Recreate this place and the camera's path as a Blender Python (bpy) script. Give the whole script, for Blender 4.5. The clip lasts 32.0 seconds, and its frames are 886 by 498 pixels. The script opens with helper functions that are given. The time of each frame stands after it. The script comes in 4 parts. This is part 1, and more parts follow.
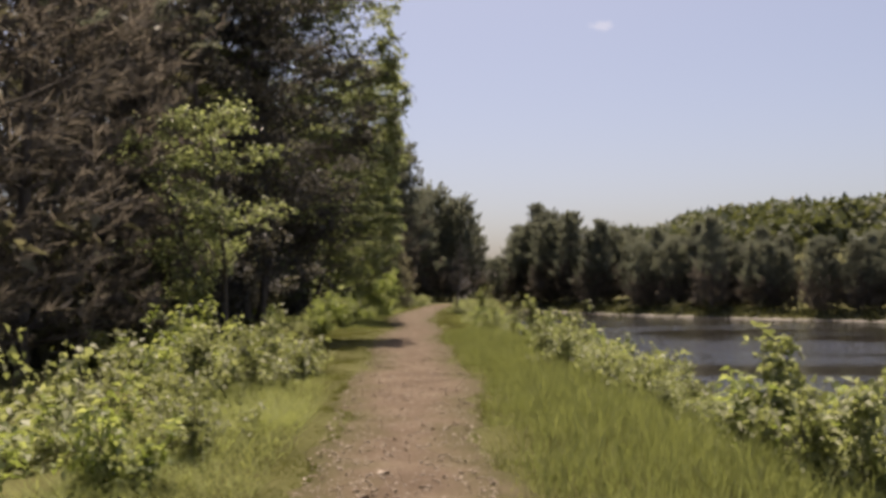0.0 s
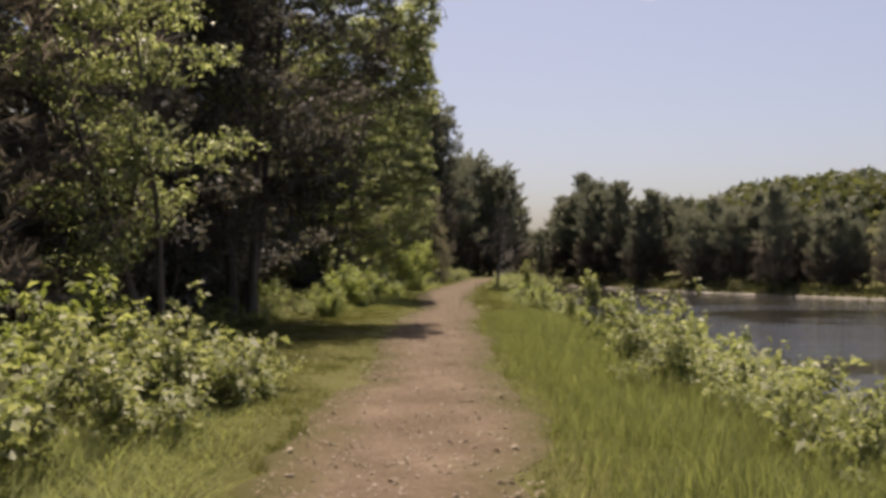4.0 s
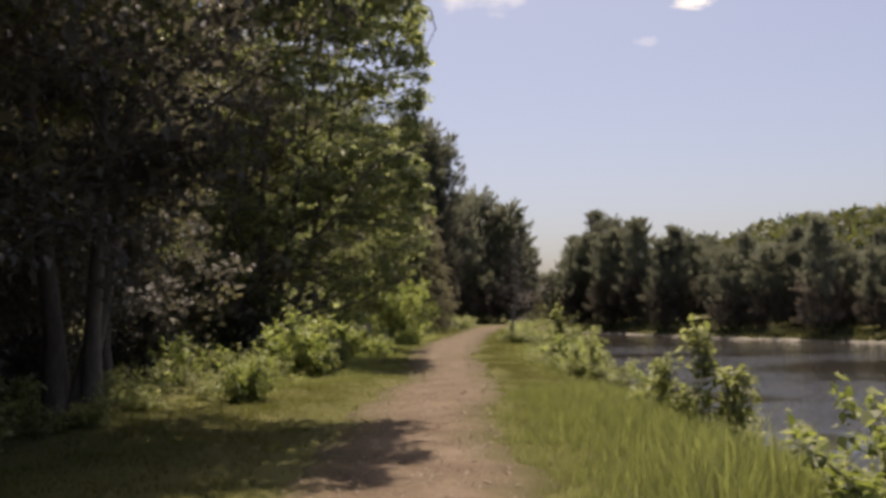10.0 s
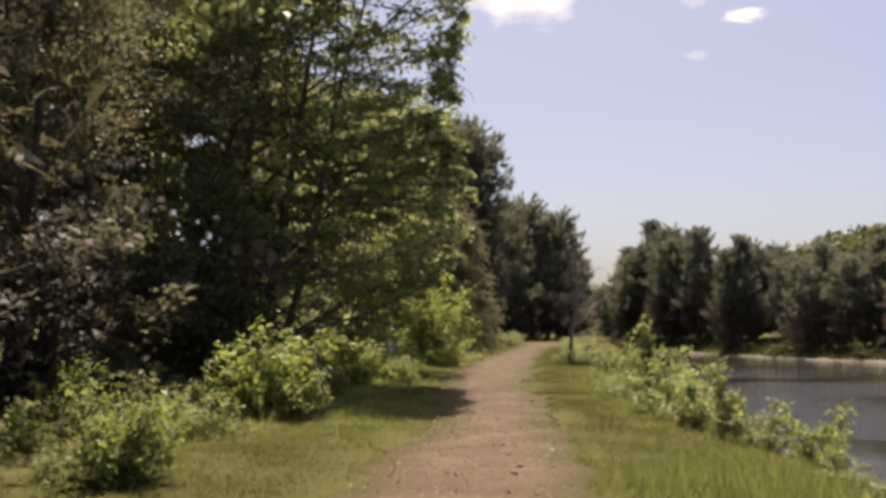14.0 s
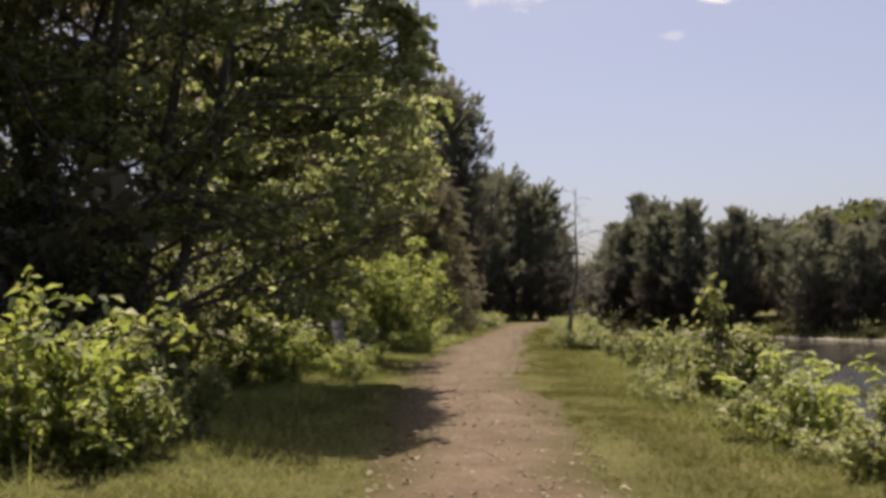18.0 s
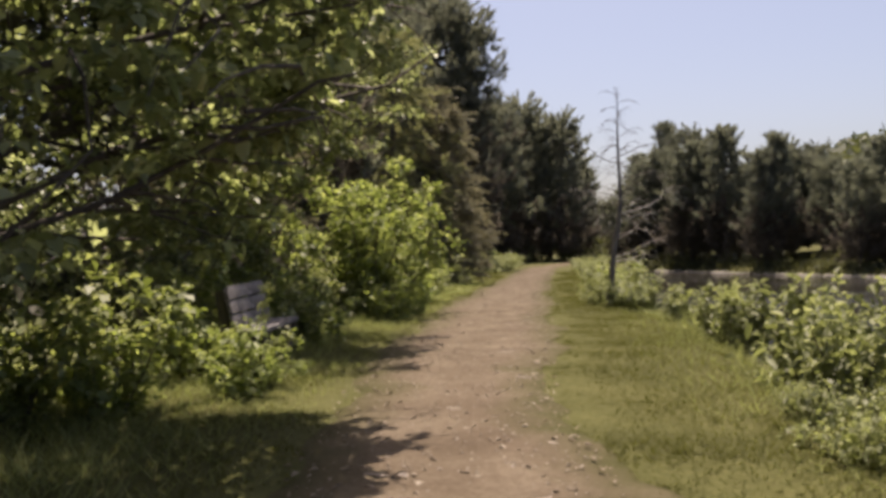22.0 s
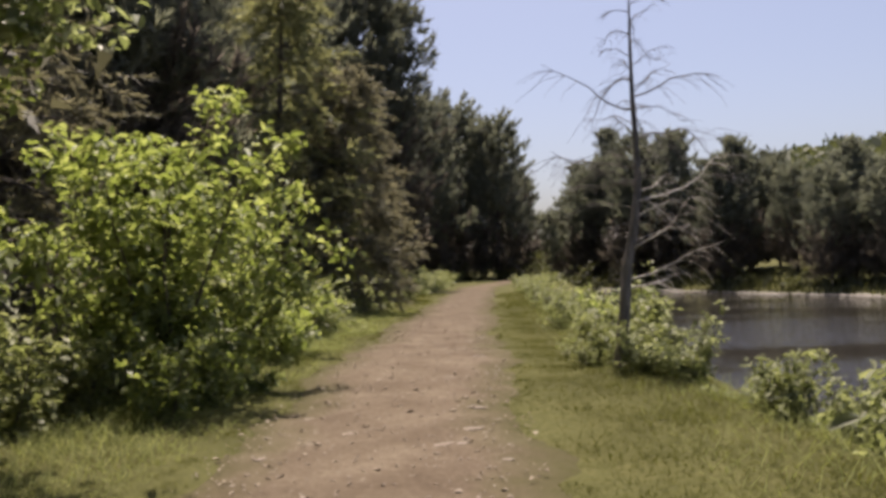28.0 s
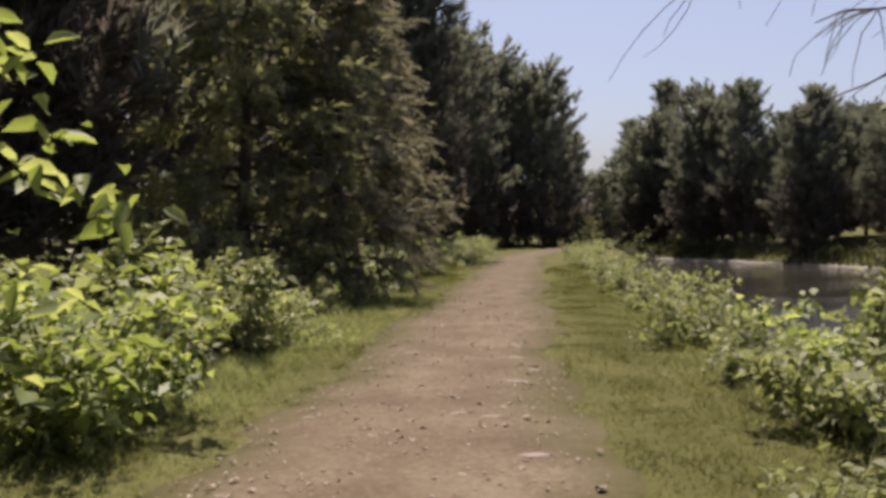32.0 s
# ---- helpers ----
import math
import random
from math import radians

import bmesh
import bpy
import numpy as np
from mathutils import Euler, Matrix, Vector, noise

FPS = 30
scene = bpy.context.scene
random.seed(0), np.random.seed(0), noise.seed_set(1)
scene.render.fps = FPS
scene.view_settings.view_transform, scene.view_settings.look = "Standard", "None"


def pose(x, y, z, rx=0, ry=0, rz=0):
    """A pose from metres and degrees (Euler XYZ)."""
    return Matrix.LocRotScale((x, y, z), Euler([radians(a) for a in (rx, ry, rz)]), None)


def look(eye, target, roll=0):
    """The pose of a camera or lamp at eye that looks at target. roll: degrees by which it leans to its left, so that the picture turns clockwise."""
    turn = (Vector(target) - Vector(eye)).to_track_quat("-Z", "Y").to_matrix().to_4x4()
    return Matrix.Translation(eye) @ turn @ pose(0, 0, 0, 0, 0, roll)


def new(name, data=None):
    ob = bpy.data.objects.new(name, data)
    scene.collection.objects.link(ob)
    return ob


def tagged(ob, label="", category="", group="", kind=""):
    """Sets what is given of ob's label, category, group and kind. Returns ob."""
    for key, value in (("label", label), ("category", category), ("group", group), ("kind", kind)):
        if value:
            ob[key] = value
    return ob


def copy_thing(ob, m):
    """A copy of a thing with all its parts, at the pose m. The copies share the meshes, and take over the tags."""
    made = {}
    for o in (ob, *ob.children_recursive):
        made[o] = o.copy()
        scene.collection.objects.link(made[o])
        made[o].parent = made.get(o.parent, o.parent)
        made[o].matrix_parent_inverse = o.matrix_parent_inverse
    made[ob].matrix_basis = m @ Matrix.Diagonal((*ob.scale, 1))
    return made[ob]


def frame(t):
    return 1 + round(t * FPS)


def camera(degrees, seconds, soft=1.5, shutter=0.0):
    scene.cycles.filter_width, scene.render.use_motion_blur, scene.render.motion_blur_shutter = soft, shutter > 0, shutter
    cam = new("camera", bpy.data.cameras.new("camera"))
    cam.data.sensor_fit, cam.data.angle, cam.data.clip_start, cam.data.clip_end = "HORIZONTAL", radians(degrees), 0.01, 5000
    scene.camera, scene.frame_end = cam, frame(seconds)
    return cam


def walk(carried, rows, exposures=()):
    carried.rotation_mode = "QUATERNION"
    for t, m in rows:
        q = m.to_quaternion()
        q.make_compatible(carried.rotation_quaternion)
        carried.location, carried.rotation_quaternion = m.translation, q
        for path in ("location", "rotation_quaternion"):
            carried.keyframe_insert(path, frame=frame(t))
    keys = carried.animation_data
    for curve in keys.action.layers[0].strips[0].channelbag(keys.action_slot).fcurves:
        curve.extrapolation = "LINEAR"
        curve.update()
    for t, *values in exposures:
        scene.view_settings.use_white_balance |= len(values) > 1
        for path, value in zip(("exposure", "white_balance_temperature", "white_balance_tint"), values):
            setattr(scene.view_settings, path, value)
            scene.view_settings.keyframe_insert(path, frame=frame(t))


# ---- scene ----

# ---------------------------------------------------------------- camera
LENS, METRES, EYE, TILT, LEAN, TURN = 54.0, 42.0, 1.17, 2.84, 0.0, 0.0
WIDER = math.tan(radians(LENS / 2)) / math.tan(radians(24.8))
cam = camera(LENS, 32.0, soft=3.7)
ROWS = [
    (0.0, 0.0, 0.0, 0.0, 0.0, 0.0, -0.0),
    (0.5, 0.0022, 0.0121, -0.0008, -0.53, -0.91, 0.54),
    (1.0, 0.0032, 0.0256, -0.0011, -0.28, -1.61, 0.61),
    (1.5, 0.004, 0.0389, -0.0023, 1.37, -1.09, 0.53),
    (2.0, 0.0032, 0.0566, -0.0037, 2.68, -0.89, 0.46),
    (2.5, 0.0028, 0.0723, -0.0043, 3.35, -1.38, 0.1),
    (3.0, 0.0031, 0.0874, -0.0046, 3.33, -1.81, 0.05),
    (3.5, 0.0015, 0.1007, -0.0048, 2.66, -1.67, -0.52),
    (5.5, 0.0023, 0.1581, -0.0082, 2.27, -1.42, 0.67),
    (6.0, 0.0016, 0.1738, -0.0088, 2.89, -0.73, 0.93),
    (6.5, 0.0022, 0.1888, -0.0095, 3.4, -1.31, 0.96),
    (7.0, 0.0005, 0.2038, -0.0096, 3.74, -2.22, 1.0),
    (7.5, -0.0006, 0.219, -0.0101, 4.28, -1.9, 0.85),
    (8.0, -0.002, 0.2351, -0.0112, 3.98, -0.94, 1.08),
    (8.5, -0.0013, 0.2509, -0.0127, 3.9, -0.3, 2.21),
    (9.0, -0.0025, 0.272, -0.013, 3.87, 0.15, 1.04),
    (9.5, -0.004, 0.2851, -0.0137, 3.27, 1.21, -0.0),
    (10.0, -0.0031, 0.2989, -0.014, 2.69, 1.23, 0.54),
    (10.5, -0.0036, 0.3164, -0.0151, 2.29, 0.44, 0.51),
    (11.0, -0.0035, 0.3336, -0.016, 2.2, -0.05, 0.45),
    (11.5, -0.004, 0.3495, -0.0176, 1.94, -0.02, 0.6),
    (12.0, -0.004, 0.3651, -0.0186, 2.49, -0.32, 0.31),
    (12.5, -0.0038, 0.3765, -0.0187, 3.74, -0.97, 0.14),
    (13.0, -0.0048, 0.3937, -0.0189, 5.23, -0.89, 0.1),
    (13.5, -0.0058, 0.4119, -0.019, 6.12, 0.36, 0.58),
    (14.0, -0.0079, 0.4251, -0.0201, 5.43, 2.17, 0.21),
    (14.5, -0.0085, 0.4379, -0.0214, 4.34, 3.55, -0.33),
    (16.5, -0.0119, 0.4924, -0.0253, 3.41, 4.56, -0.88),
    (17.0, -0.0125, 0.5126, -0.0263, 5.21, 3.38, -0.66),
    (17.5, -0.014, 0.5288, -0.0276, 5.08, 2.23, -0.14),
    (18.0, -0.0147, 0.5466, -0.0285, 4.12, 1.11, 0.6),
    (18.5, -0.014, 0.566, -0.0287, 3.17, -0.38, 1.24),
    (19.0, -0.0139, 0.5816, -0.0293, 2.32, -2.24, 1.76),
    (19.5, -0.0144, 0.5942, -0.0296, 1.49, -4.34, 1.95),
    (20.0, -0.0166, 0.6053, -0.0308, 1.03, -3.2, 1.32),
    (20.5, -0.0169, 0.6236, -0.032, 2.44, -0.43, 1.66),
    (21.0, -0.0154, 0.6441, -0.0322, 3.96, -0.14, 1.7),
    (21.5, -0.0166, 0.6616, -0.0321, 4.45, -1.3, 1.6),
    (22.0, -0.0162, 0.6803, -0.0321, 5.08, -2.42, 1.77),
    (22.5, -0.0165, 0.6961, -0.0331, 4.33, -1.05, 1.76),
    (23.0, -0.0163, 0.709, -0.0334, 3.77, -0.42, 1.77),
    (23.5, -0.0165, 0.7224, -0.0344, 3.65, -0.04, 1.31),
    (24.0, -0.017, 0.7368, -0.0351, 4.48, 0.26, 0.57),
    (24.5, -0.0168, 0.7541, -0.0358, 5.93, -0.19, 0.72),
    (25.0, -0.0185, 0.7699, -0.0365, 7.51, -1.4, 0.96),
    (25.5, -0.019, 0.783, -0.037, 9.13, -3.08, 1.49),
    (26.0, -0.0201, 0.7936, -0.038, 4.25, -2.16, 1.56),
    (26.5, -0.0197, 0.8105, -0.0375, 0.5, -0.83, 2.29),
    (28.5, -0.0188, 0.8699, -0.0409, 1.23, -2.03, 1.55),
    (29.0, -0.0186, 0.8874, -0.0423, 1.21, -2.63, 1.15),
    (29.5, -0.0184, 0.9024, -0.0427, 0.8, -3.54, 0.07),
    (30.0, -0.0185, 0.921, -0.0416, 1.98, -4.72, -0.81),
    (30.5, -0.0185, 0.9428, -0.0416, 2.59, -2.78, 0.82),
    (31.0, -0.0185, 0.9605, -0.0421, 2.6, -1.82, 0.7),
    (31.5, -0.0173, 0.9771, -0.0435, 3.08, -2.41, 1.39),
    (32.0, -0.0181, 0.9964, -0.0445, 3.5, -3.65, 1.27),
]
walk(cam, [(t, pose(0, 0, EYE, TILT, LEAN, TURN) @ pose(METRES * WIDER * x, METRES * y, METRES * WIDER * z, 90 + pitch * WIDER, roll, yaw * WIDER))
           for t, x, y, z, yaw, pitch, roll in ROWS], exposures=[(t, e, k, 20) for t, e, k in ((0.0, 0.66, 7250), (3.0, 0.66, 7350), (9.0, 0.66, 7300), (11.5, 0.7, 7400), (13.0, 0.83, 7500), (14.5, 0.8, 7500), (16.5, 0.65, 7350), (20.5, 0.73, 7150), (23.0, 0.82, 7100), (26.0, 0.77, 6900), (28.5, 0.73, 6800), (32.0, 0.7, 6750))])

# ---------------------------------------------------------------- sky and sun
SUN_UP, SUN_LEFT = 71.0, 5.0
world = bpy.data.worlds.new("sky")
scene.world = world
world.use_nodes = True
wn = world.node_tree.nodes
sky = wn.new("ShaderNodeTexSky")
sky.sky_type = "NISHITA"
sky.sun_disc = False
sky.sun_elevation, sky.sun_rotation = radians(SUN_UP), radians(-SUN_LEFT)
sky.air_density, sky.dust_density, sky.ozone_density = 0.8, 3.2, 1.0
wn["Background"].inputs["Strength"].default_value = 0.096
world.node_tree.links.new(sky.outputs[0], wn["Background"].inputs["Color"])
sun = new("sun", bpy.data.lights.new("sun", "SUN"))
sun.data.energy, sun.data.angle, sun.data.color = 4.85, radians(0.5), (1.0, 0.94, 0.84)
sd = Vector((-math.sin(radians(SUN_LEFT)) * math.cos(radians(SUN_UP)), math.cos(radians(SUN_LEFT)) * math.cos(radians(SUN_UP)), math.sin(radians(SUN_UP))))
sun.matrix_world = look(sd * 100, (0, 0, 0))


# ---------------------------------------------------------------- materials
def nodes_of(name, rough=0.8):
    m = bpy.data.materials.new(name)
    m.use_nodes = True
    n, l = m.node_tree.nodes, m.node_tree.links
    b = n["Principled BSDF"]
    b.inputs["Roughness"].default_value = rough
    return m, n, l, b


def ramp(n, stops):
    r = n.new("ShaderNodeValToRGB")
    e = r.color_ramp.elements
    while len(e) < len(stops):
        e.new(0.5)
    for k, (p, c) in zip(e, stops):
        k.position, k.color = p, (*c, 1)
    return r


def leaf_material(name, dark, mid, light, through_light=0.4, glow=(1.3, 1.25, 0.6), rough=0.6):
    """Foliage: colour varies leaf by leaf and plant by plant, and daylight shines through."""
    m, n, l, b = nodes_of(name, rough)
    g = n.new("ShaderNodeNewGeometry")
    r = ramp(n, [(0.0, dark), (0.55, mid), (1.0, light)])
    l.new(g.outputs["Random Per Island"], r.inputs[0])
    o = n.new("ShaderNodeObjectInfo")
    hs = n.new("ShaderNodeHueSaturation")
    mr = n.new("ShaderNodeMapRange")
    mr.inputs[3].default_value, mr.inputs[4].default_value = 0.8, 1.2
    l.new(o.outputs["Random"], mr.inputs[0])
    l.new(mr.outputs[0], hs.inputs["Value"])
    l.new(r.outputs[0], hs.inputs["Color"])
    l.new(hs.outputs[0], b.inputs["Base Color"])
    b.inputs["Specular IOR Level"].default_value = 0.12 if rough > 0.8 else 0.35
    t = n.new("ShaderNodeBsdfTranslucent")
    mx = n.new("ShaderNodeMix")
    mx.data_type, mx.blend_type = "RGBA", "MULTIPLY"
    mx.inputs[0].default_value = 1.0
    l.new(hs.outputs[0], mx.inputs[6])
    mx.inputs[7].default_value = (*glow, 1)
    l.new(mx.outputs[2], t.inputs["Color"])
    s = n.new("ShaderNodeMixShader")
    s.inputs[0].default_value = through_light
    l.new(b.outputs[0], s.inputs[1])
    l.new(t.outputs[0], s.inputs[2])
    l.new(s.outputs[0], n["Material Output"].inputs["Surface"])
    return m


def rough_material(name, a, b_col, c, scale, fine, bump=0.3, rough=0.9, stretch=(1, 1, 1), dist=0.02, spread=0.16):
    """Stone, soil, bark and timber: two scales of noise in colour, and relief."""
    m, n, l, b = nodes_of(name, rough)
    tc = n.new("ShaderNodeTexCoord")
    mp = n.new("ShaderNodeMapping")
    mp.inputs["Scale"].default_value = stretch
    l.new(tc.outputs["Object"], mp.inputs[0])
    big, small = n.new("ShaderNodeTexNoise"), n.new("ShaderNodeTexNoise")
    big.inputs["Scale"].default_value, small.inputs["Scale"].default_value = scale, fine
    big.inputs["Detail"].default_value, small.inputs["Detail"].default_value = 4, 6
    small.inputs["Roughness"].default_value = 0.7
    for k in (big, small):
        l.new(mp.outputs[0], k.inputs[0])
    mix = n.new("ShaderNodeMath")
    mix.operation = "MULTIPLY_ADD"
    l.new(small.outputs[0], mix.inputs[0])
    mix.inputs[1].default_value = 0.55
    half = n.new("ShaderNodeMath")
    half.operation = "MULTIPLY"
    half.inputs[1].default_value = 0.45
    l.new(big.outputs[0], half.inputs[0])
    l.new(half.outputs[0], mix.inputs[2])
    r = ramp(n, [(0.5 - spread, a), (0.5, b_col), (0.5 + spread, c)])
    l.new(mix.outputs[0], r.inputs[0])
    l.new(r.outputs[0], b.inputs["Base Color"])
    bp = n.new("ShaderNodeBump")
    bp.inputs["Strength"].default_value, bp.inputs["Distance"].default_value = bump, dist
    l.new(small.outputs[0], bp.inputs["Height"])
    l.new(bp.outputs[0], b.inputs["Normal"])
    return m


M_MAPLE = leaf_material("maple_leaves", (0.112, 0.13, 0.063), (0.2, 0.226, 0.115), (0.4, 0.425, 0.275), 0.5, (1.22, 1.26, 0.78), 0.45)
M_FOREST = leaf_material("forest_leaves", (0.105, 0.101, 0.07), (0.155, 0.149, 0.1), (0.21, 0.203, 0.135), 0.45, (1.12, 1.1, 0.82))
# leaf colour darkened and browned to stand for deep shade in the wood
M_SHADED_LEAF = leaf_material("shade_darkened_leaves", (0.075, 0.073, 0.066), (0.108, 0.105, 0.094), (0.145, 0.14, 0.124), 0.36, (1.1, 1.06, 0.86))
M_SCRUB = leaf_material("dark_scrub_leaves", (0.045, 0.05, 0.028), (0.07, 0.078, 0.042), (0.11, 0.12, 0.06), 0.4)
M_SHRUB = leaf_material("shrub_leaves", (0.13, 0.145, 0.065), (0.2, 0.219, 0.1), (0.33, 0.345, 0.195), 0.48, (1.18, 1.22, 0.78), 0.52)
M_BRIGHT = leaf_material("bright_leaves", (0.13, 0.162, 0.06), (0.205, 0.242, 0.104), (0.345, 0.372, 0.215), 0.56, (1.12, 1.15, 0.55), 0.5)
M_NEEDLE = leaf_material("pine_needles", (0.15, 0.162, 0.134), (0.186, 0.2, 0.165), (0.225, 0.24, 0.198), 0.52, (1.12, 1.1, 0.85), 0.65)
M_TWIG = leaf_material("dead_pine_twigs", (0.106, 0.097, 0.085), (0.148, 0.135, 0.119), (0.192, 0.176, 0.155), 0.5, (1.12, 1.06, 0.92), 0.85)
M_BROWN = leaf_material("spruce_needles", (0.138, 0.135, 0.1), (0.194, 0.19, 0.142), (0.262, 0.254, 0.19), 0.54, (1.2, 1.14, 0.85), 0.6)
M_SPRUCE = leaf_material("green_spruce_needles", (0.15, 0.16, 0.095), (0.22, 0.232, 0.138), (0.3, 0.312, 0.19), 0.58, (1.25, 1.2, 0.8), 0.6)
M_FAR = leaf_material("distant_leaves", (0.06, 0.072, 0.044), (0.08, 0.093, 0.054), (0.105, 0.118, 0.067), 0.4)
M_GRASS = leaf_material("grass_blades", (0.064, 0.068, 0.02), (0.074, 0.078, 0.023), (0.086, 0.09, 0.028), 0.45, (1.15, 1.15, 0.55), 0.95)
M_TALL = leaf_material("tall_grass_blades", (0.165, 0.182, 0.076), (0.21, 0.23, 0.096), (0.26, 0.278, 0.13), 0.52, (1.15, 1.18, 0.75), 0.95)
for m in (M_GRASS, M_TALL):
    m.node_tree.nodes["Principled BSDF"].inputs["Specular IOR Level"].default_value = 0.12
M_BARK = rough_material("bark", (0.045, 0.037, 0.03), (0.09, 0.075, 0.061), (0.16, 0.137, 0.113), 3, 22, 0.6, 0.95, (1, 1, 0.25))
M_DEAD = rough_material("dead_wood", (0.06, 0.053, 0.048), (0.12, 0.108, 0.098), (0.23, 0.21, 0.195), 3, 26, 0.5, 0.9, (1, 1, 0.2))
M_PALE = rough_material("bleached_wood", (0.25, 0.225, 0.2), (0.38, 0.35, 0.315), (0.52, 0.49, 0.45), 4, 30, 0.4, 0.85, (1, 1, 0.3))
M_GROUND = rough_material("forest_floor", (0.05, 0.05, 0.017), (0.075, 0.075, 0.025), (0.105, 0.1, 0.038), 0.7, 14, 0.5, 1.0, dist=0.03)
M_PATH = rough_material("trodden_gravel", (0.077, 0.055, 0.036), (0.104, 0.077, 0.052), (0.143, 0.11, 0.077), 1.6, 24, 0.65, 0.95, dist=0.014, spread=0.12)


def olive_edges(m):
    """Olive turf colour blended over the gravel near the path's edges, in ragged patches."""
    n, l = m.node_tree.nodes, m.node_tree.links
    b = n["Principled BSDF"]
    gravel = b.inputs["Base Color"].links[0].from_socket
    at, tc, nz, ad = n.new("ShaderNodeAttribute"), n.new("ShaderNodeTexCoord"), n.new("ShaderNodeTexNoise"), n.new("ShaderNodeMath")
    at.attribute_name = "verge"
    nz.inputs["Scale"].default_value, nz.inputs["Detail"].default_value, nz.inputs["Roughness"].default_value = 2.2, 6, 0.65
    l.new(tc.outputs["Object"], nz.inputs[0])
    ad.operation, ad.inputs[1].default_value = "MULTIPLY_ADD", 0.8
    l.new(nz.outputs[0], ad.inputs[0])
    l.new(at.outputs["Fac"], ad.inputs[2])
    mr, mx = n.new("ShaderNodeMapRange"), n.new("ShaderNodeMix")
    mr.inputs[1].default_value, mr.inputs[2].default_value, mr.inputs[3].default_value, mr.inputs[4].default_value = 0.42, 1.0, 1.0, 0.0
    l.new(ad.outputs[0], mr.inputs[0])
    mx.data_type = "RGBA"
    l.new(mr.outputs[0], mx.inputs[0])
    # the gravel is pinkish at first and turns tan farther on
    sp, along, tan = n.new("ShaderNodeSeparateXYZ"), n.new("ShaderNodeMapRange"), n.new("ShaderNodeMix")
    l.new(tc.outputs["Object"], sp.inputs[0])
    along.inputs[1].default_value, along.inputs[2].default_value = 22, 42
    l.new(sp.outputs["Y"], along.inputs[0])
    tan.data_type, tan.blend_type = "RGBA", "MULTIPLY"
    tan.inputs[7].default_value = (1.04, 1.08, 1.08, 1)
    l.new(along.outputs[0], tan.inputs[0])
    l.new(gravel, tan.inputs[6])
    l.new(tan.outputs[2], mx.inputs[6])
    # olive darkened to stand for the shade among the grass blades
    mx.inputs[7].default_value = (0.055, 0.052, 0.018, 1)
    l.new(mx.outputs[2], b.inputs["Base Color"])


olive_edges(M_PATH)
for m in (M_GROUND, M_PATH):
    m.node_tree.nodes["Principled BSDF"].inputs["Specular IOR Level"].default_value = 0.15
M_LITTER = leaf_material("dry_leaf_litter", (0.13, 0.103, 0.075), (0.18, 0.147, 0.11), (0.28, 0.24, 0.19), 0.05, (1, 1, 1), 0.85)
M_STONE = rough_material("pale_stone", (0.125, 0.1, 0.076), (0.18, 0.147, 0.115), (0.26, 0.22, 0.178), 9, 60, 0.3, 0.85, dist=0.004)
M_SHORE = rough_material("pale_shore_silt", (0.09, 0.082, 0.066), (0.15, 0.138, 0.115), (0.23, 0.214, 0.185), 0.6, 5, 0.3, 0.9)
M_BOARD = rough_material("weathered_boards", (0.055, 0.049, 0.047), (0.125, 0.112, 0.108), (0.25, 0.23, 0.222), 7, 34, 0.45, 0.85, (1, 0.3, 1), 0.008, 0.13)
M_POST = rough_material("dark_posts", (0.035, 0.03, 0.026), (0.07, 0.06, 0.052), (0.12, 0.1, 0.09), 5, 30, 0.4, 0.9, (1, 1, 0.2), 0.006)


def water_material():
    """Pond water: calm streaks that mirror the far wood, and ruffled ones that catch the sky."""
    m, n, l, b = nodes_of("pond_water", 0.05)
    b.inputs["Base Color"].default_value = (0.03, 0.028, 0.024, 1)
    b.inputs["IOR"].default_value = 1.33
    tc = n.new("ShaderNodeTexCoord")

    def layer(scale, stretch, detail):
        mp, t = n.new("ShaderNodeMapping"), n.new("ShaderNodeTexNoise")
        mp.inputs["Scale"].default_value = stretch
        t.inputs["Scale"].default_value, t.inputs["Detail"].default_value = scale, detail
        l.new(tc.outputs["Object"], mp.inputs[0])
        l.new(mp.outputs[0], t.inputs[0])
        return t.outputs[0]

    fine, streak = layer(2.6, (1.0, 2.0, 1.0), 3), layer(0.16, (0.35, 1.0, 1.0), 2)
    r = ramp(n, [(0.42, (0.06, 0.06, 0.06)), (0.58, (1, 1, 1))])
    l.new(streak, r.inputs[0])
    bp = n.new("ShaderNodeBump")
    bp.inputs["Distance"].default_value = 0.09
    l.new(r.outputs[0], bp.inputs["Strength"])
    l.new(fine, bp.inputs["Height"])
    l.new(bp.outputs[0], b.inputs["Normal"])
    return m


M_WATER = water_material()


# ---------------------------------------------------------------- mesh tools
def mesh_of(name, verts, faces, material, smooth=False):
    """A mesh from arrays: verts n x 3, faces m x k with one k for all."""
    verts, faces = np.asarray(verts, dtype=np.float32), np.asarray(faces, dtype=np.int32)
    me = bpy.data.meshes.new(name)
    k = faces.shape[1]
    me.vertices.add(len(verts))
    me.vertices.foreach_set("co", verts.ravel())
    me.loops.add(faces.size)
    me.loops.foreach_set("vertex_index", faces.ravel())
    me.polygons.add(len(faces))
    me.polygons.foreach_set("loop_start", np.arange(0, faces.size, k, dtype=np.int32))
    if smooth:
        me.polygons.foreach_set("use_smooth", np.ones(len(faces), dtype=bool))
    me.update(calc_edges=True)
    me.materials.append(material)
    return me


def joined(pieces):
    """Several (verts, faces) as one."""
    vs, fs, k = [], [], 0
    for v, f in pieces:
        vs.append(v)
        fs.append(np.asarray(f) + k)
        k += len(v)
    return np.concatenate(vs), np.concatenate(fs)


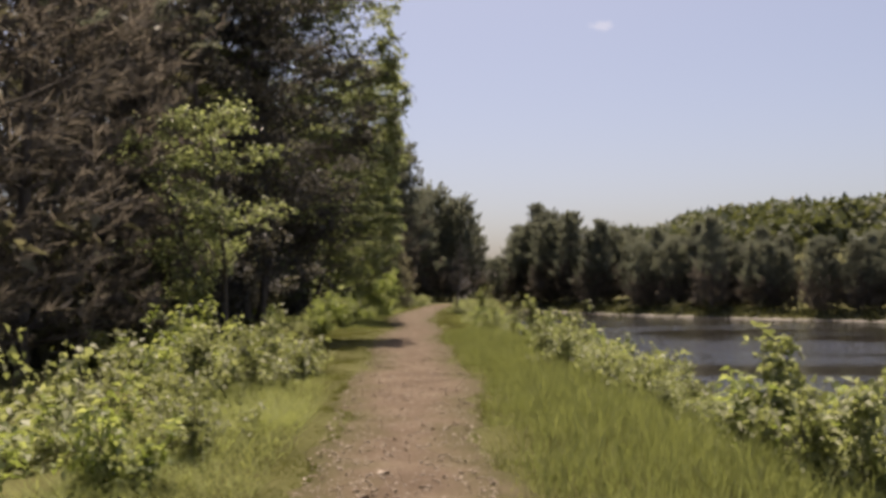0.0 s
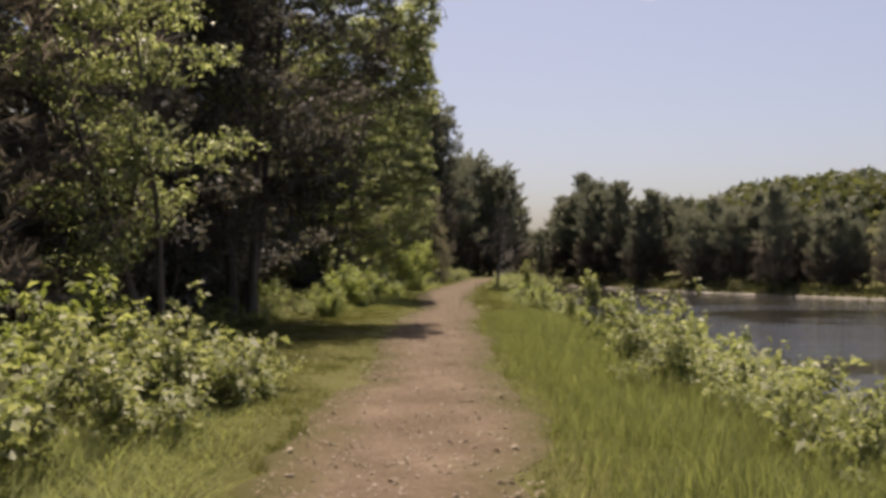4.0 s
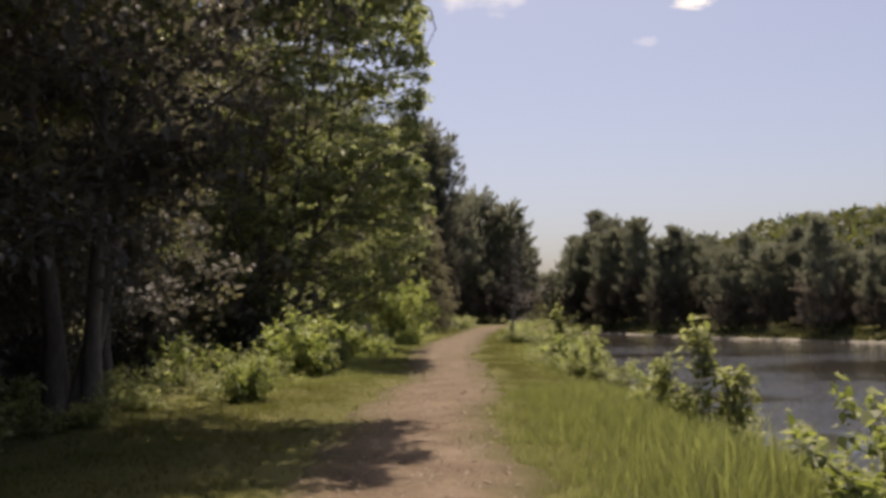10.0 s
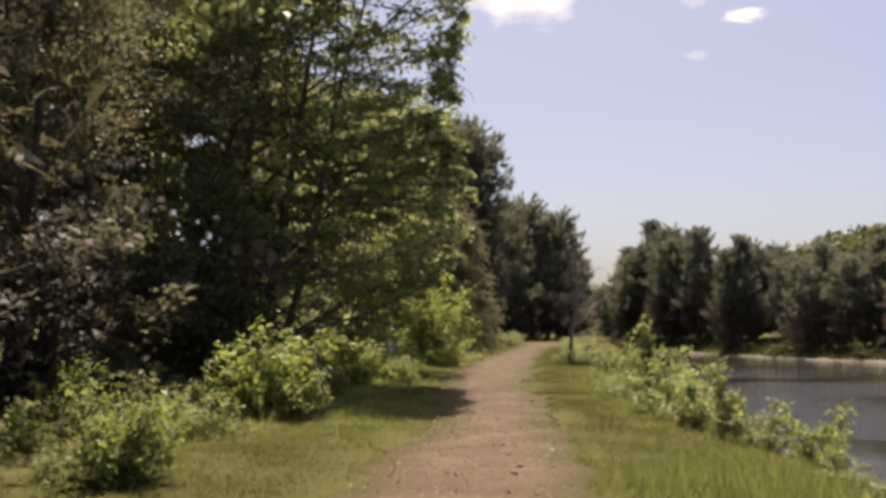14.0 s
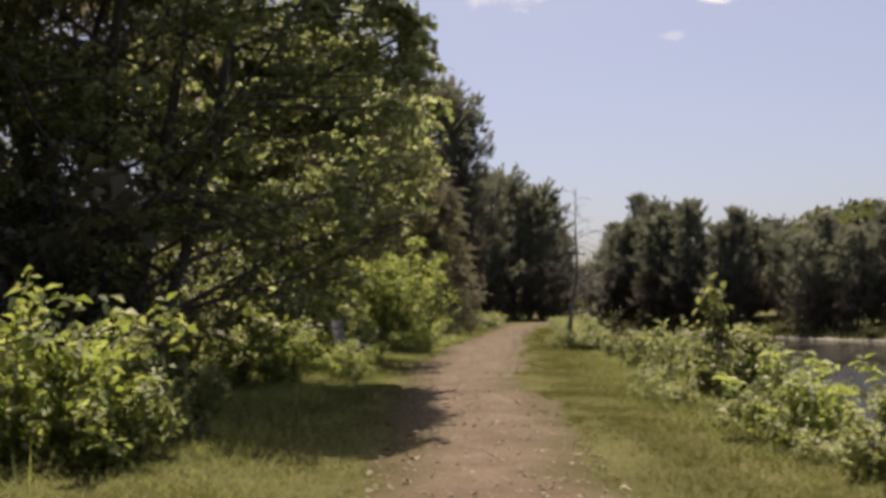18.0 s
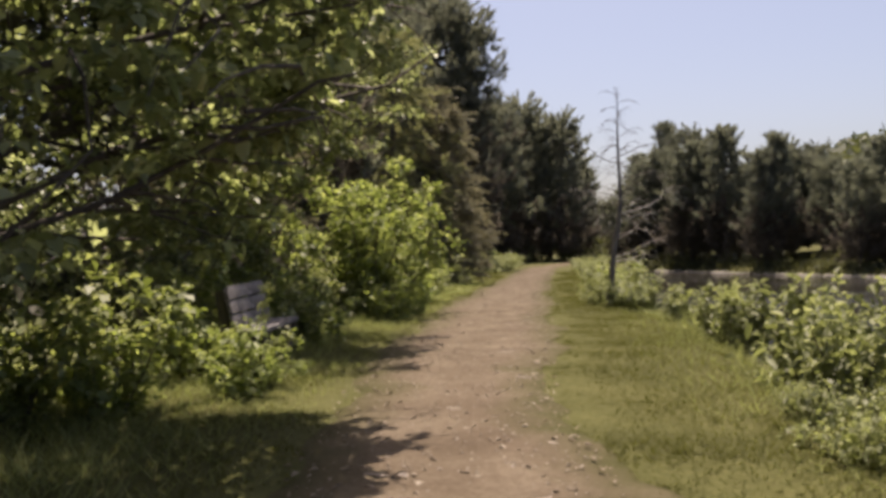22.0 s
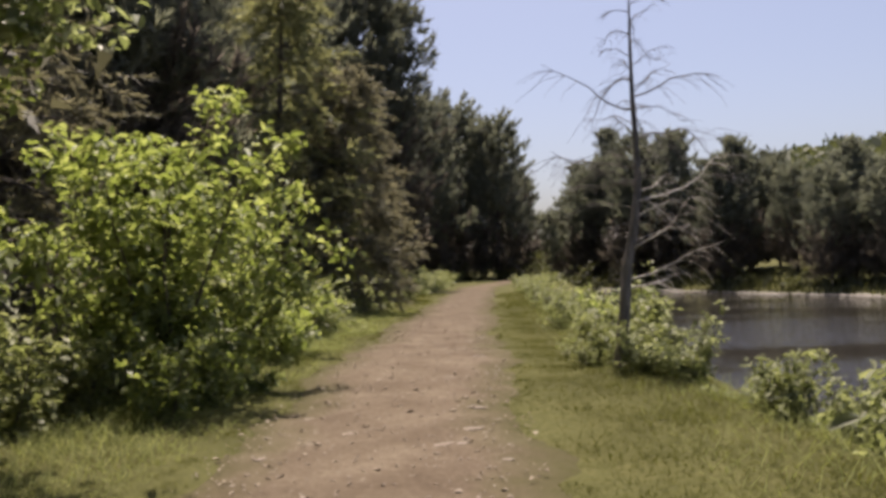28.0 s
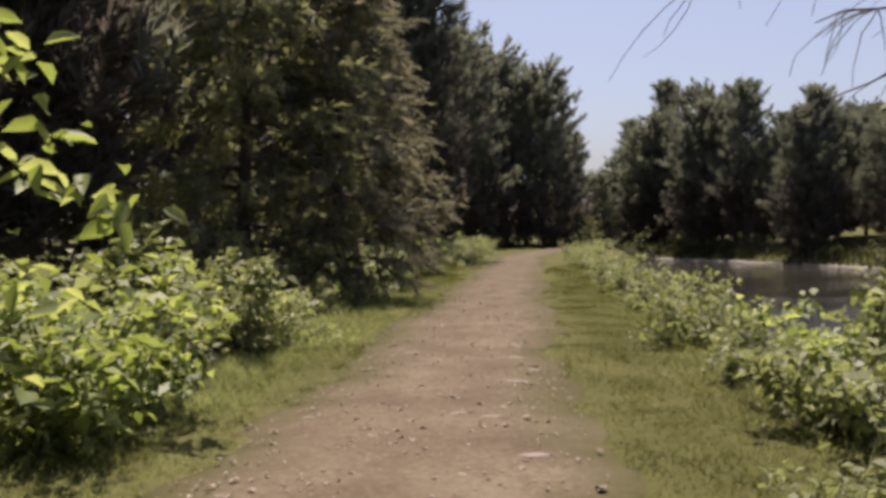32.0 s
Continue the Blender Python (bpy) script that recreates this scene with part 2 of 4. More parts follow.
def put(name, me, parent=None, label=""):
    ob = new(name, me)
    if parent:
        ob.parent = parent
    if label:
        ob["label"] = label
    return ob


def part(name, bm, material, parent, label=""):
    me = bpy.data.meshes.new(name)
    bm.to_mesh(me)
    bm.free()
    me.materials.append(material)
    return put(name, me, parent, label)


def tube(points, radii, sides=6):
    """A tapered tube along points."""
    p = np.asarray(points, dtype=float)
    d = np.gradient(p, axis=0)
    d /= np.linalg.norm(d, axis=1)[:, None] + 1e-9
    side = np.cross(d, (0.31, 0.17, 0.05) if abs(d[0][2]) > 0.7 else (0, 0, 1.0))
    side /= np.linalg.norm(side, axis=1)[:, None] + 1e-9
    up = np.cross(side, d)
    a = np.linspace(0, 2 * np.pi, sides, endpoint=False)
    ring = np.cos(a)[None, :, None] * side[:, None, :] + np.sin(a)[None, :, None] * up[:, None, :]
    v = (p[:, None, :] + ring * np.asarray(radii)[:, None, None]).reshape(-1, 3)
    i, j = np.meshgrid(np.arange(len(p) - 1), np.arange(sides), indexing="ij")
    i, j = i.ravel(), j.ravel()
    k = (j + 1) % sides
    return v, np.stack([i * sides + j, i * sides + k, (i + 1) * sides + k, (i + 1) * sides + j], 1)


def leaves(rng, at, size, droop=0.35, tilt=0.6, width=0.55, spread=0.25, form="kite"):
    """A leaf at every point of at: a folded kite, a single needle tuft (spike), or an ovate blade folded along its midrib."""
    n = len(at)
    yaw, pit, rol = rng.uniform(0, 2 * np.pi, n), rng.normal(-droop, tilt, n), rng.normal(0, tilt, n)
    s = size * np.exp(rng.normal(0, spread, n))
    f = np.stack([np.cos(yaw) * np.cos(pit), np.sin(yaw) * np.cos(pit), np.sin(pit)], 1)
    r = np.stack([-np.sin(yaw), np.cos(yaw), np.zeros(n)], 1)
    u = np.cross(f, r)
    r, u = r * np.cos(rol)[:, None] + u * np.sin(rol)[:, None], u * np.cos(rol)[:, None] - r * np.sin(rol)[:, None]
    f, r, u = f * s[:, None], r * (s * width)[:, None], u * (s * 0.14)[:, None]
    if form == "spike":
        return np.stack([at - r * 0.5, at + r * 0.5, at + f], 1).reshape(-1, 3), np.arange(3 * n).reshape(-1, 3)
    if form == "ovate":
        v = np.stack([at, at + f * 0.28 + r * 0.44 + u, at + f * 0.66 + r * 0.38 + u * 0.6, at + f - u, at + f * 0.66 - r * 0.38 + u * 0.6, at + f * 0.28 - r * 0.44 + u], 1).reshape(-1, 3)
        k = np.arange(n)[:, None] * 6
        return v, np.concatenate([k + np.array((0, 1, 2, 3)), k + np.array((0, 3, 4, 5))])
    v = np.stack([at, at + f * 0.42 + r * 0.5 + u, at + f - u, at + f * 0.42 - r * 0.5 + u], 1).reshape(-1, 3)
    return v, np.arange(4 * n).reshape(-1, 4)


def wander(rng, start, way, length, steps, wobble, lift):
    """A crooked line from start along way."""
    p, d = [np.array(start, dtype=float)], np.array(way, dtype=float)
    for _ in range(steps):
        d = d + rng.normal(0, wobble, 3) + np.array((0, 0, lift))
        d /= np.linalg.norm(d)
        p.append(p[-1] + d * length / steps)
    return np.array(p)


def at_pose(ob, x, y, z, turn=0.0, size=1.0):
    ob.matrix_basis = Matrix.LocRotScale((x, y, z), Euler((0, 0, radians(turn))), (size, size, size))
    return ob


# ---------------------------------------------------------------- the lie of the land
WATER = -0.95
EDGE_Y = (-14, 5, 11, 16, 22, 28, 31, 35, 38, 42, 48, 60, 80, 96)
EDGE_L = (-0.8, -0.85, -1.2, -1.3, -1.75, -1.6, -1.75, -2.25, -2.4, -2.45, -2.4, -1.85, -1.1, 2.0)
EDGE_R = (0.3, 0.32, 0.42, 0.2, -0.08, -0.05, -0.2, -0.58, -0.5, -0.4, -0.35, 0.0, 0.9, 4.2)


def left_edge(y):
    return np.interp(y, EDGE_Y, EDGE_L)


def right_edge(y):
    return np.interp(y, EDGE_Y, EDGE_R)


def ragged(y, k):
    return 0.1 * np.sin(0.9 * y + k) + 0.06 * np.sin(2.3 * y + 2 * k) + 0.045 * np.sin(5.1 * y + 3 * k) + 0.03 * np.sin(11.7 * y + k)


def path_left(y):
    return left_edge(y) - 0.05 + ragged(y, 1.0)


def path_right(y):
    return right_edge(y) + 0.08 + ragged(y, 4.0)


def left_front(y):
    """Where the undergrowth on the landward side begins."""
    return np.interp(y, (2, 5, 8, 12.6, 13.4, 16, 22, 24, 28, 34, 38, 42, 46, 50, 64, 90), (-1.8, -1.75, -2.1, -2.3, -4.3, -4.4, -4.2, -3.6, -4.1, -4.0, -3.9, -3.7, -3.4, -3.3, -2.9, -1.4))


def right_front(y):
    """Where the undergrowth on the pond bank begins."""
    return np.interp(y, (0, 7, 11, 13, 17, 20, 26, 29, 34, 38, 44, 48, 60, 80, 96), (2.7, 2.5, 2.3, 1.9, 2.2, 2.5, 2.15, 1.3, 1.0, 1.05, 1.2, 1.05, 1.3, 2.2, 5.6))


def far_shore(x):
    return np.interp(x, (4, 8, 12, 15, 18.5, 24, 36, 60, 120, 200), (108, 104, 97, 88, 80, 71, 58, 35, -5, -60))


def ripple(x, y, s):
    return np.sin(x * 1.7 * s + 1.3) * np.sin(y * 1.1 * s + 0.4) + 0.6 * np.sin(x * 3.1 * s - y * 2.3 * s) + 0.4 * np.sin(x * 5.3 * s + y * 6.1 * s + 2)


def ease(a):
    a = np.clip(a, 0, 1)
    return a * a * (3 - 2 * a)


def land(x, y):
    x, y = np.asarray(x, dtype=float), np.asarray(y, dtype=float)
    near = -1.9 * ease((x - right_edge(y) - 1.3) / 4.2)
    inland = (y - far_shore(x)) * 0.7
    far = -1.9 + 1.35 * ease((inland + 3) / 4.5) + 1.0 * ease((inland - 1) / 12) + np.clip(inland - 14, 0, 90) * 0.13 * ease((x - 16) / 30)
    h = np.maximum(near, far)
    under = ease((x - path_left(y)) / 0.22) * ease((path_right(y) - x) / 0.22)
    return h + 0.03 * ripple(x, y, 0.8) * (1 - under) - 0.05 * under


def steps(*runs):
    return np.unique(np.round(np.concatenate([np.linspace(a, b, n) for a, b, n in runs]), 4))


def sheet(xs, ys, height):
    x, y = np.meshgrid(xs, ys)
    v = np.stack([x, y, height(x, y)], -1).reshape(-1, 3)
    i, j = np.meshgrid(np.arange(len(ys) - 1), np.arange(len(xs) - 1), indexing="ij")
    a = (i * len(xs) + j).ravel()
    return v, np.stack([a, a + 1, a + len(xs) + 1, a + len(xs)], 1)


gx = steps((-900, -60, 12), (-60, -8, 28), (-8, 7, 84), (7, 60, 40), (60, 900, 24))
gy = steps((-600, -20, 14), (-20, -4, 20), (-4, 56, 190), (56, 60, 8), (60, 130, 50), (130, 1200, 24))
ground = put("ground", mesh_of("ground", *sheet(gx, gy, land), M_GROUND, True))
tagged(ground, "mossy olive-brown earth of the bank and wood", "ground", kind="structure")
water = put("water", mesh_of("water", [(1.2, -300, WATER), (400, -300, WATER), (400, 140, WATER), (1.2, 140, WATER)], [(0, 1, 2, 3)], M_WATER))
tagged(water, "dark still pond water with faint ripples", "pond", kind="structure")


def path_mesh():
    ys = np.arange(-14, 96, 0.16)
    n = 22
    u = np.linspace(0, 1, n)
    l, r = path_left(ys) - 0.03, path_right(ys) + 0.03
    x = l[:, None] + (r - l)[:, None] * u[None, :]
    y = np.repeat(ys[:, None], n, 1)
    z = 0.02 - 0.45 * np.abs(u - 0.5)[None, :] ** 4 * 2 + 0.006 * ripple(x, y, 3.7) + 0.004 * ripple(x, y, 9.1)
    v = np.stack([x, y, z], -1).reshape(-1, 3)
    i, j = np.meshgrid(np.arange(len(ys) - 1), np.arange(n - 1), indexing="ij")
    a = (i * n + j).ravel()
    verge = np.minimum(x - l[:, None], r[:, None] - x)
    return v, np.stack([a, a + 1, a + n + 1, a + n], 1), verge.ravel()


track, track_faces, verge = path_mesh()
path = put("path", mesh_of("path", track, track_faces, M_PATH, True))
path.data.attributes.new("verge", "FLOAT", "POINT").data.foreach_set("value", verge.astype(np.float32))
tagged(path, "pinkish-brown trodden gravel footpath with small stones", "path", kind="structure")


# ---------------------------------------------------------------- trees and shrubs
def broadleaf(name, seed, height, reach, clear, count, leaf, material, label, limbs=9, toward=0.0, girth=0.11, stems=1, sides=7, loose=0.62, sprays=9, bound=99.0, depth=99.0, near=99.0, form="kite", level=False):
    """A broad-leaved tree: crooked trunk, limbs with side twigs, and leaves in flat sprays at the twigs. toward: how much longer the limbs on the +x side are. level: twigs and leaves lie in flat tiers."""
    rng = np.random.default_rng(seed)
    tree = tagged(new(name), label, "tree")
    twigs = []

    def held(p):
        """Squeezes growth inside bound, depth and near, set to fit crown edges and shadows to the camera's view."""
        wall = bound - 0.45 - 0.8 * np.clip(2.7 - p[:, 2], 0, 2) + 0.35 * np.sin(p[:, 1] * 2.1) * np.sin(p[:, 2] * 2.7 + 1)
        room = np.where(p[:, 1] < 0, min(near, depth), depth)
        p[:, 1] = room * np.tanh(p[:, 1] / room)
        over = np.maximum(p[:, 0] - wall, 0)
        p[:, 0] = np.minimum(p[:, 0], wall) + 0.45 * (1 - np.exp(-over / 0.7))

    for s in range(stems):
        lean = (rng.normal(0, 0.06) + 0.05 * toward + (s - (stems - 1) / 2) * 0.22, rng.normal(0, 0.12 if stems > 1 else 0.05), 1.0)
        line = wander(rng, (0.16 * (s - (stems - 1) / 2), 0, -0.15), lean, height * 0.93, 9, 0.06, 0.05)
        rad = girth * (1 - 0.12 * s) * np.linspace(1, 0.16, 10) ** 1.1
        rad[0] *= 1.5
        trunk = put("trunk", mesh_of("trunk", *tube(line, rad, sides + 1), M_BARK, True), tree)
        for i in range(max(4, limbs // stems)):
            f = clear + (0.97 - clear) * (i + rng.uniform(0, 0.6)) / max(4, limbs // stems)
            at = np.array([np.interp(f * 9, range(10), line[:, k]) for k in range(3)])
            yaw = i * 2.4 + s * 1.3 + rng.uniform(-0.5, 0.5)
            long = reach * (1.05 - 0.75 * max(0, (f - 0.45) / 0.55) ** 1.6) * rng.uniform(0.75, 1.15) * (1 + toward * math.cos(yaw))
            long = max(long, 0.5)
            limb = wander(rng, at, (math.cos(yaw), math.sin(yaw), 0.45 + 0.5 * f), long, 6, 0.13, -0.03)
            held(limb)
            r0 = girth * 0.3 * (1 - 0.6 * f)
            woods = [tube(limb, np.linspace(r0, 0.008, 7), 5)]
            for j in range(sprays):
                g = rng.uniform(0.3, 1.0)
                tip = np.array([np.interp(g * 6, range(7), limb[:, k]) for k in range(3)])
                twist = yaw + rng.choice((-1, 1)) * rng.uniform(0.4, 1.2)
                twig = wander(rng, tip, (math.cos(twist), math.sin(twist), rng.uniform(-0.15, 0.12) if level else rng.uniform(-0.1, 0.45)), long * rng.uniform(0.25, 0.5), 4, 0.1 if level else 0.16, -0.05)
                held(twig)
                woods.append(tube(twig, np.linspace(r0 * 0.35 + 0.004, 0.004, 5), 4))
                twigs += [twig[k] for k in (1, 2, 3, 4, 4)]
            twigs += [limb[k] for k in (4, 5, 6, 6)]
            put("limb", mesh_of("limb", *joined(woods), M_BARK, True), trunk)
    twigs = np.array(twigs)
    hearts = count // 11
    pick = twigs[rng.integers(0, len(twigs), hearts)]
    heart = pick + rng.normal(0, 1, (hearts, 3)) * np.array((0.26, 0.26, 0.05) if level else (0.3, 0.3, 0.15)) * loose
    at = np.repeat(heart, 11, axis=0) + rng.normal(0, 1, (hearts * 11, 3)) * np.array((0.11, 0.11, 0.028)) * (leaf / 0.078)
    held(at)
    put("crown", mesh_of("crown", *leaves(rng, at, leaf, tilt=0.38 if level else 0.6, width=0.72 if level else 0.55, form=form), material), tree)
    return tree


def spikes(rng, base, way, length, width):
    """Needle tufts: one slim blade from each base along its way."""
    way = way / (np.linalg.norm(way, axis=1)[:, None] + 1e-9)
    side = np.cross(way, rng.normal(0, 1, way.shape))
    side *= 0.5 * width / (np.linalg.norm(side, axis=1)[:, None] + 1e-9)
    tip = base + way * (length * np.exp(rng.normal(0, 0.2, len(base))))[:, None]
    return np.stack([base - side, base + side, tip], 1).reshape(-1, 3), np.arange(3 * len(base)).reshape(-1, 3)


def conifer(name, seed, height, reach, clear, plumes, tufts, needle, slim, material, label, lift=0.9, dome=0.75, whorls=12, arms=6, girth=0.15, dead=0.0, plume=0.45, split=True):
    """A pine or spruce: straight trunk, whorls of boughs, and on their outer halves plumes of needles, upturned (lift above 0) or hanging."""
    rng = np.random.default_rng(seed)
    tree = tagged(new(name), label, "tree")
    line = wander(rng, (0, 0, -0.2), (rng.normal(0, 0.02), rng.normal(0, 0.02), 1), height, 8, 0.015, 0.03)
    trunk = put("trunk", mesh_of("trunk", *tube(line, girth * np.linspace(1.1, 0.1, 9), 8), M_BARK, True), tree)
    boughs, spots = [], []

    def girdle(f):
        """The crown's breadth at a part of its height: a cone, rounded by dome."""
        g = (f - clear) / (1 - clear)
        cone = (1 - g) ** 0.85 * min(1.0, 0.6 + g * 4) + 0.04
        bell = math.sqrt(max(0.01, 1 - max(0.0, (g - 0.3) / 0.7) ** 2)) * min(1.0, 0.7 + g)
        return cone + (bell - cone) * dome

    for i in range(whorls):
        f = min(0.97, clear + (1 - clear) * (i + rng.uniform(0, 0.6)) / whorls)
        at = np.array([np.interp(f * 8, range(9), line[:, k]) for k in range(3)])
        for j in range(arms):
            yaw = j * 6.283 / arms + i * 0.7 + rng.uniform(-0.35, 0.35)
            long = max(0.3, reach * girdle(f) * rng.uniform(0.68, 1.16))
            b = wander(rng, at, (math.cos(yaw), math.sin(yaw), 0.1 + 0.5 * f if lift > 0 else 0.25 * f - 0.05), long, 4, 0.07, 0.1 if lift > 0 else -0.06)
            boughs.append(tube(b, np.linspace(0.032 * (1.1 - f) + 0.008, 0.006, 5), 4))
            for g in np.linspace(0.35, 1, max(3, int(long * 3))):
                q = np.array([np.interp(g * 4, range(5), b[:, k]) for k in range(3)])
                spots.append((*q, math.cos(yaw), math.sin(yaw), 0.4 + g))
    if split:
        for b in boughs:
            put("bough", mesh_of("bough", *b, M_BARK, True), trunk)
    else:
        put("branchwork", mesh_of("branchwork", *joined(boughs), M_BARK, True), trunk)
    spots = np.array(spots)
    weight = spots[:, 5] / spots[:, 5].sum()
    pick = rng.choice(len(spots), plumes, p=weight)
    root = spots[pick, :3] + rng.normal(0, 1, (plumes, 3)) * np.array((0.09, 0.09, 0.06)) * reach
    way = np.concatenate([spots[pick, 3:5] * 0.75, np.full((plumes, 1), lift)], 1) + rng.normal(0, 0.25, (plumes, 3))
    way /= np.linalg.norm(way, axis=1)[:, None]
    long = plume * np.exp(rng.normal(0, 0.25, plumes))
    s = rng.uniform(0, 1, (plumes, tufts, 1))
    base = (root[:, None, :] + way[:, None, :] * s * long[:, None, None]).reshape(-1, 3)
    out = (way[:, None, :] * 0.75 + rng.normal(0, 0.5, (plumes, tufts, 3)) * (1.15 - 0.7 * s)).reshape(-1, 3)
    sear = np.repeat(root[:, 2] < height * dead + rng.normal(0, 0.07 * height, plumes) + 0.06 * height * np.sin(root[:, 0] * 2.1 + root[:, 1] * 1.7), tufts)
    if dead > 0:
        put("lower_crown", mesh_of("lower_crown", *spikes(rng, base[sear], out[sear], needle, slim * 0.8), M_TWIG), tree, "brown dead lower crown")
    put("crown", mesh_of("crown", *spikes(rng, base[~sear], out[~sear], needle, slim), material), tree)
    return tree


def shrub(name, seed, height, spread, count, leaf, material, label, stems=9, category="shrub", shoots=0.3, form="kite", width=0.6, low=1):
    """A straggling shrub: thin arching stems of unequal length from one base, leaves in sprigs along them."""
    rng = np.random.default_rng(seed)
    bush = tagged(new(name), label, category)
    spots = []
    for i in range(stems):
        yaw = i * 2.4 + rng.uniform(-0.6, 0.6)
        out = spread * rng.uniform(0.1, 1.15)
        tall = height * (1.15 if rng.uniform() < shoots else rng.uniform(0.45, 0.95)) * (1.05 - 0.3 * out / spread)
        way = (math.cos(yaw) * out / tall, math.sin(yaw) * out / tall, 1)
        s = wander(rng, (math.cos(yaw) * 0.06, math.sin(yaw) * 0.06, -0.08), way, math.hypot(tall, out), 6, 0.12, -0.02)
        put("stem", mesh_of("stem", *tube(s, np.linspace(0.011, 0.003, 7) * (0.6 + height * 0.5), 4), M_BARK), bush)
        for k in range(low, 7):
            spots.append(s[k])
            for _ in range(3):
                d = rng.uniform(0.05, 0.3) * spread
                a = rng.uniform(0, 6.28)
                spots.append(s[k] + np.array((math.cos(a) * d, math.sin(a) * d, rng.uniform(-0.06, 0.1) * height)))
    spots = np.array(spots)
    heart = spots[rng.integers(0, len(spots), count // 7)] + rng.normal(0, 1, (count // 7, 3)) * np.array((0.11, 0.11, 0.08)) * (0.3 + 0.5 * spread)
    at = np.repeat(heart, 7, axis=0) + rng.normal(0, 0.55 * leaf, (len(heart) * 7, 3))
    at[:, 2] = np.maximum(at[:, 2], 0.02)
    put("foliage", mesh_of("foliage", *leaves(rng, at, leaf, droop=0.15, tilt=0.5, width=width, form=form), material), bush)
    return bush


def row(master, places, label="", group="", vary=0.2):
    """Stands the master at the first place and copies of it at the others: x, y, turn, size."""
    for k, (x, y, turn, size) in enumerate(places):
        z = float(land(x, y))
        if k == 0:
            ob = at_pose(master, x, y, z, turn, size)
        else:
            ob = copy_thing(master, Matrix.LocRotScale((x, y, z), Euler((0, 0, radians(turn))), None))
            ob.scale = (size, size, size * (1 + vary * math.sin(k * 2.7)))
        if label:
            ob["label"] = label
        if group:
            ob["group"] = group


RNG = np.random.default_rng(11)


def turn():
    return RNG.uniform(0, 360)


# the wood on the landward side: trees that overhang the path
L_MAPLE = "leafy green maple overhanging the footpath, sunlit at its edge"
FRONT = (  # x, y, height, reach, toward, bound, leaves, leaf, material, stems, limbs, clear, depth, girth
    (-3.75, 14.9, 4.9, 1.1, 0.1, -2.6, 6500, 0.075, M_MAPLE, 2, 22, 0.12, 1.3, 0.06),
    (-5.4, 19.4, 10.6, 3.3, 0.15, -1.75, 38000, 0.09, M_SHADED_LEAF, 1, 30, 0.1, 2.2, 0.12),
    (-4.9, 22.2, 10.6, 3.2, 0.3, -1.7, 34000, 0.085, M_SHADED_LEAF, 2, 30, 0.34, 2.2, 0.12),
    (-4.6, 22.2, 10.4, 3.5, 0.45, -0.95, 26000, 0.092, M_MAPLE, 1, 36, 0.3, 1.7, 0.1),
    (-7.6, 25.6, 9.0, 2.7, 0.1, -4.2, 14000, 0.078, M_SHADED_LEAF, 1, 30, 0.1, 99.0, 0.12),
    (-7.9, 30.0, 8.5, 2.7, 0.1, -5.2, 15000, 0.078, M_MAPLE, 1, 30, 0.1, 99.0, 0.12),
    (-5.4, 33.1, 10.4, 4.2, 0.3, -1.58, 62000, 0.094, M_MAPLE, 4, 84, 0.05, 2.6, 0.13),
    (-5.6, 40.4, 7.5, 3.2, 0.35, -1.9, 26000, 0.09, M_MAPLE, 1, 34, 0.3, 2.1, 0.12),
    # high crown above the view, added to cast shade beside the bench
    (-5.1, 39.1, 6.6, 2.7, 0.5, -1.75, 27000, 0.095, M_MAPLE, 1, 30, 0.58, 1.4, 0.075))
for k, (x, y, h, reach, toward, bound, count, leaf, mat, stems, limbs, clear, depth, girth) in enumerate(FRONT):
    t = broadleaf("maple_tree", 40 + k, h, reach, clear, count, leaf, mat, "young sunlit tree with grey-green leaves at the edge of the wood" if k == 0 else L_MAPLE if mat is M_MAPLE else "broad-leaved tree at the edge of the wood, leaves coloured dark for shade",
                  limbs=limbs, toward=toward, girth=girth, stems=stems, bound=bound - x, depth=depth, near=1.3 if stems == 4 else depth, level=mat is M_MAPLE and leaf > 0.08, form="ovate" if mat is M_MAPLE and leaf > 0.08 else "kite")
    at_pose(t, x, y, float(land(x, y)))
    t["group"] = "trees along the path"

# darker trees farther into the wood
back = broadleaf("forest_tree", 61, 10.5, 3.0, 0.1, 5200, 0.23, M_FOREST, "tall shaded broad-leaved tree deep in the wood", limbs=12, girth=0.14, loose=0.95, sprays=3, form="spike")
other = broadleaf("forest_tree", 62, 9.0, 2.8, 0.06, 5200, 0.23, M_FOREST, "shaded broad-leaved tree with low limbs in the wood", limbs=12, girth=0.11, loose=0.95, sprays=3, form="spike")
THIN = np.random.default_rng(4)
spots_a, spots_b = [(-8.6, 36.2, 40, 0.9)], []
for y in np.arange(-1, 46, 2.8):
    for x in (-9.6, -14.2):
        place = (spots_a if RNG.uniform() < 0.5 else spots_b), (x + RNG.uniform(-1, 1), y + RNG.uniform(-1, 1), turn(), RNG.uniform(0.8, 1.2))
        if y < 12 or y > 38 or THIN.uniform() > (0.2 if x > -12 else 0.65):
            place[0].append(place[1])
brown = conifer("pine_tree", 98, 10.5, 2.6, 0.04, 620, 20, 0.26, 0.055, M_NEEDLE, "pine with brown dead boughs in the wood", 0.5, 0.6, 17, 6, 0.15, 0.72, 0.45, False)
spots_c = [p for p in spots_a + spots_b if p[1] < 15]
spots_a, spots_b = [p for p in spots_a if p[1] >= 15], [p for p in spots_b if p[1] >= 15]
row(brown, spots_c + [(-5.9, 12.2, 30, 0.8), (-6.3, 15.2, 100, 0.9), (-6.0, 9.3, 200, 0.85), (-6.6, 17.6, 300, 0.9)], group="pines in the wood", vary=0.06)
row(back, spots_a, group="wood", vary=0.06)
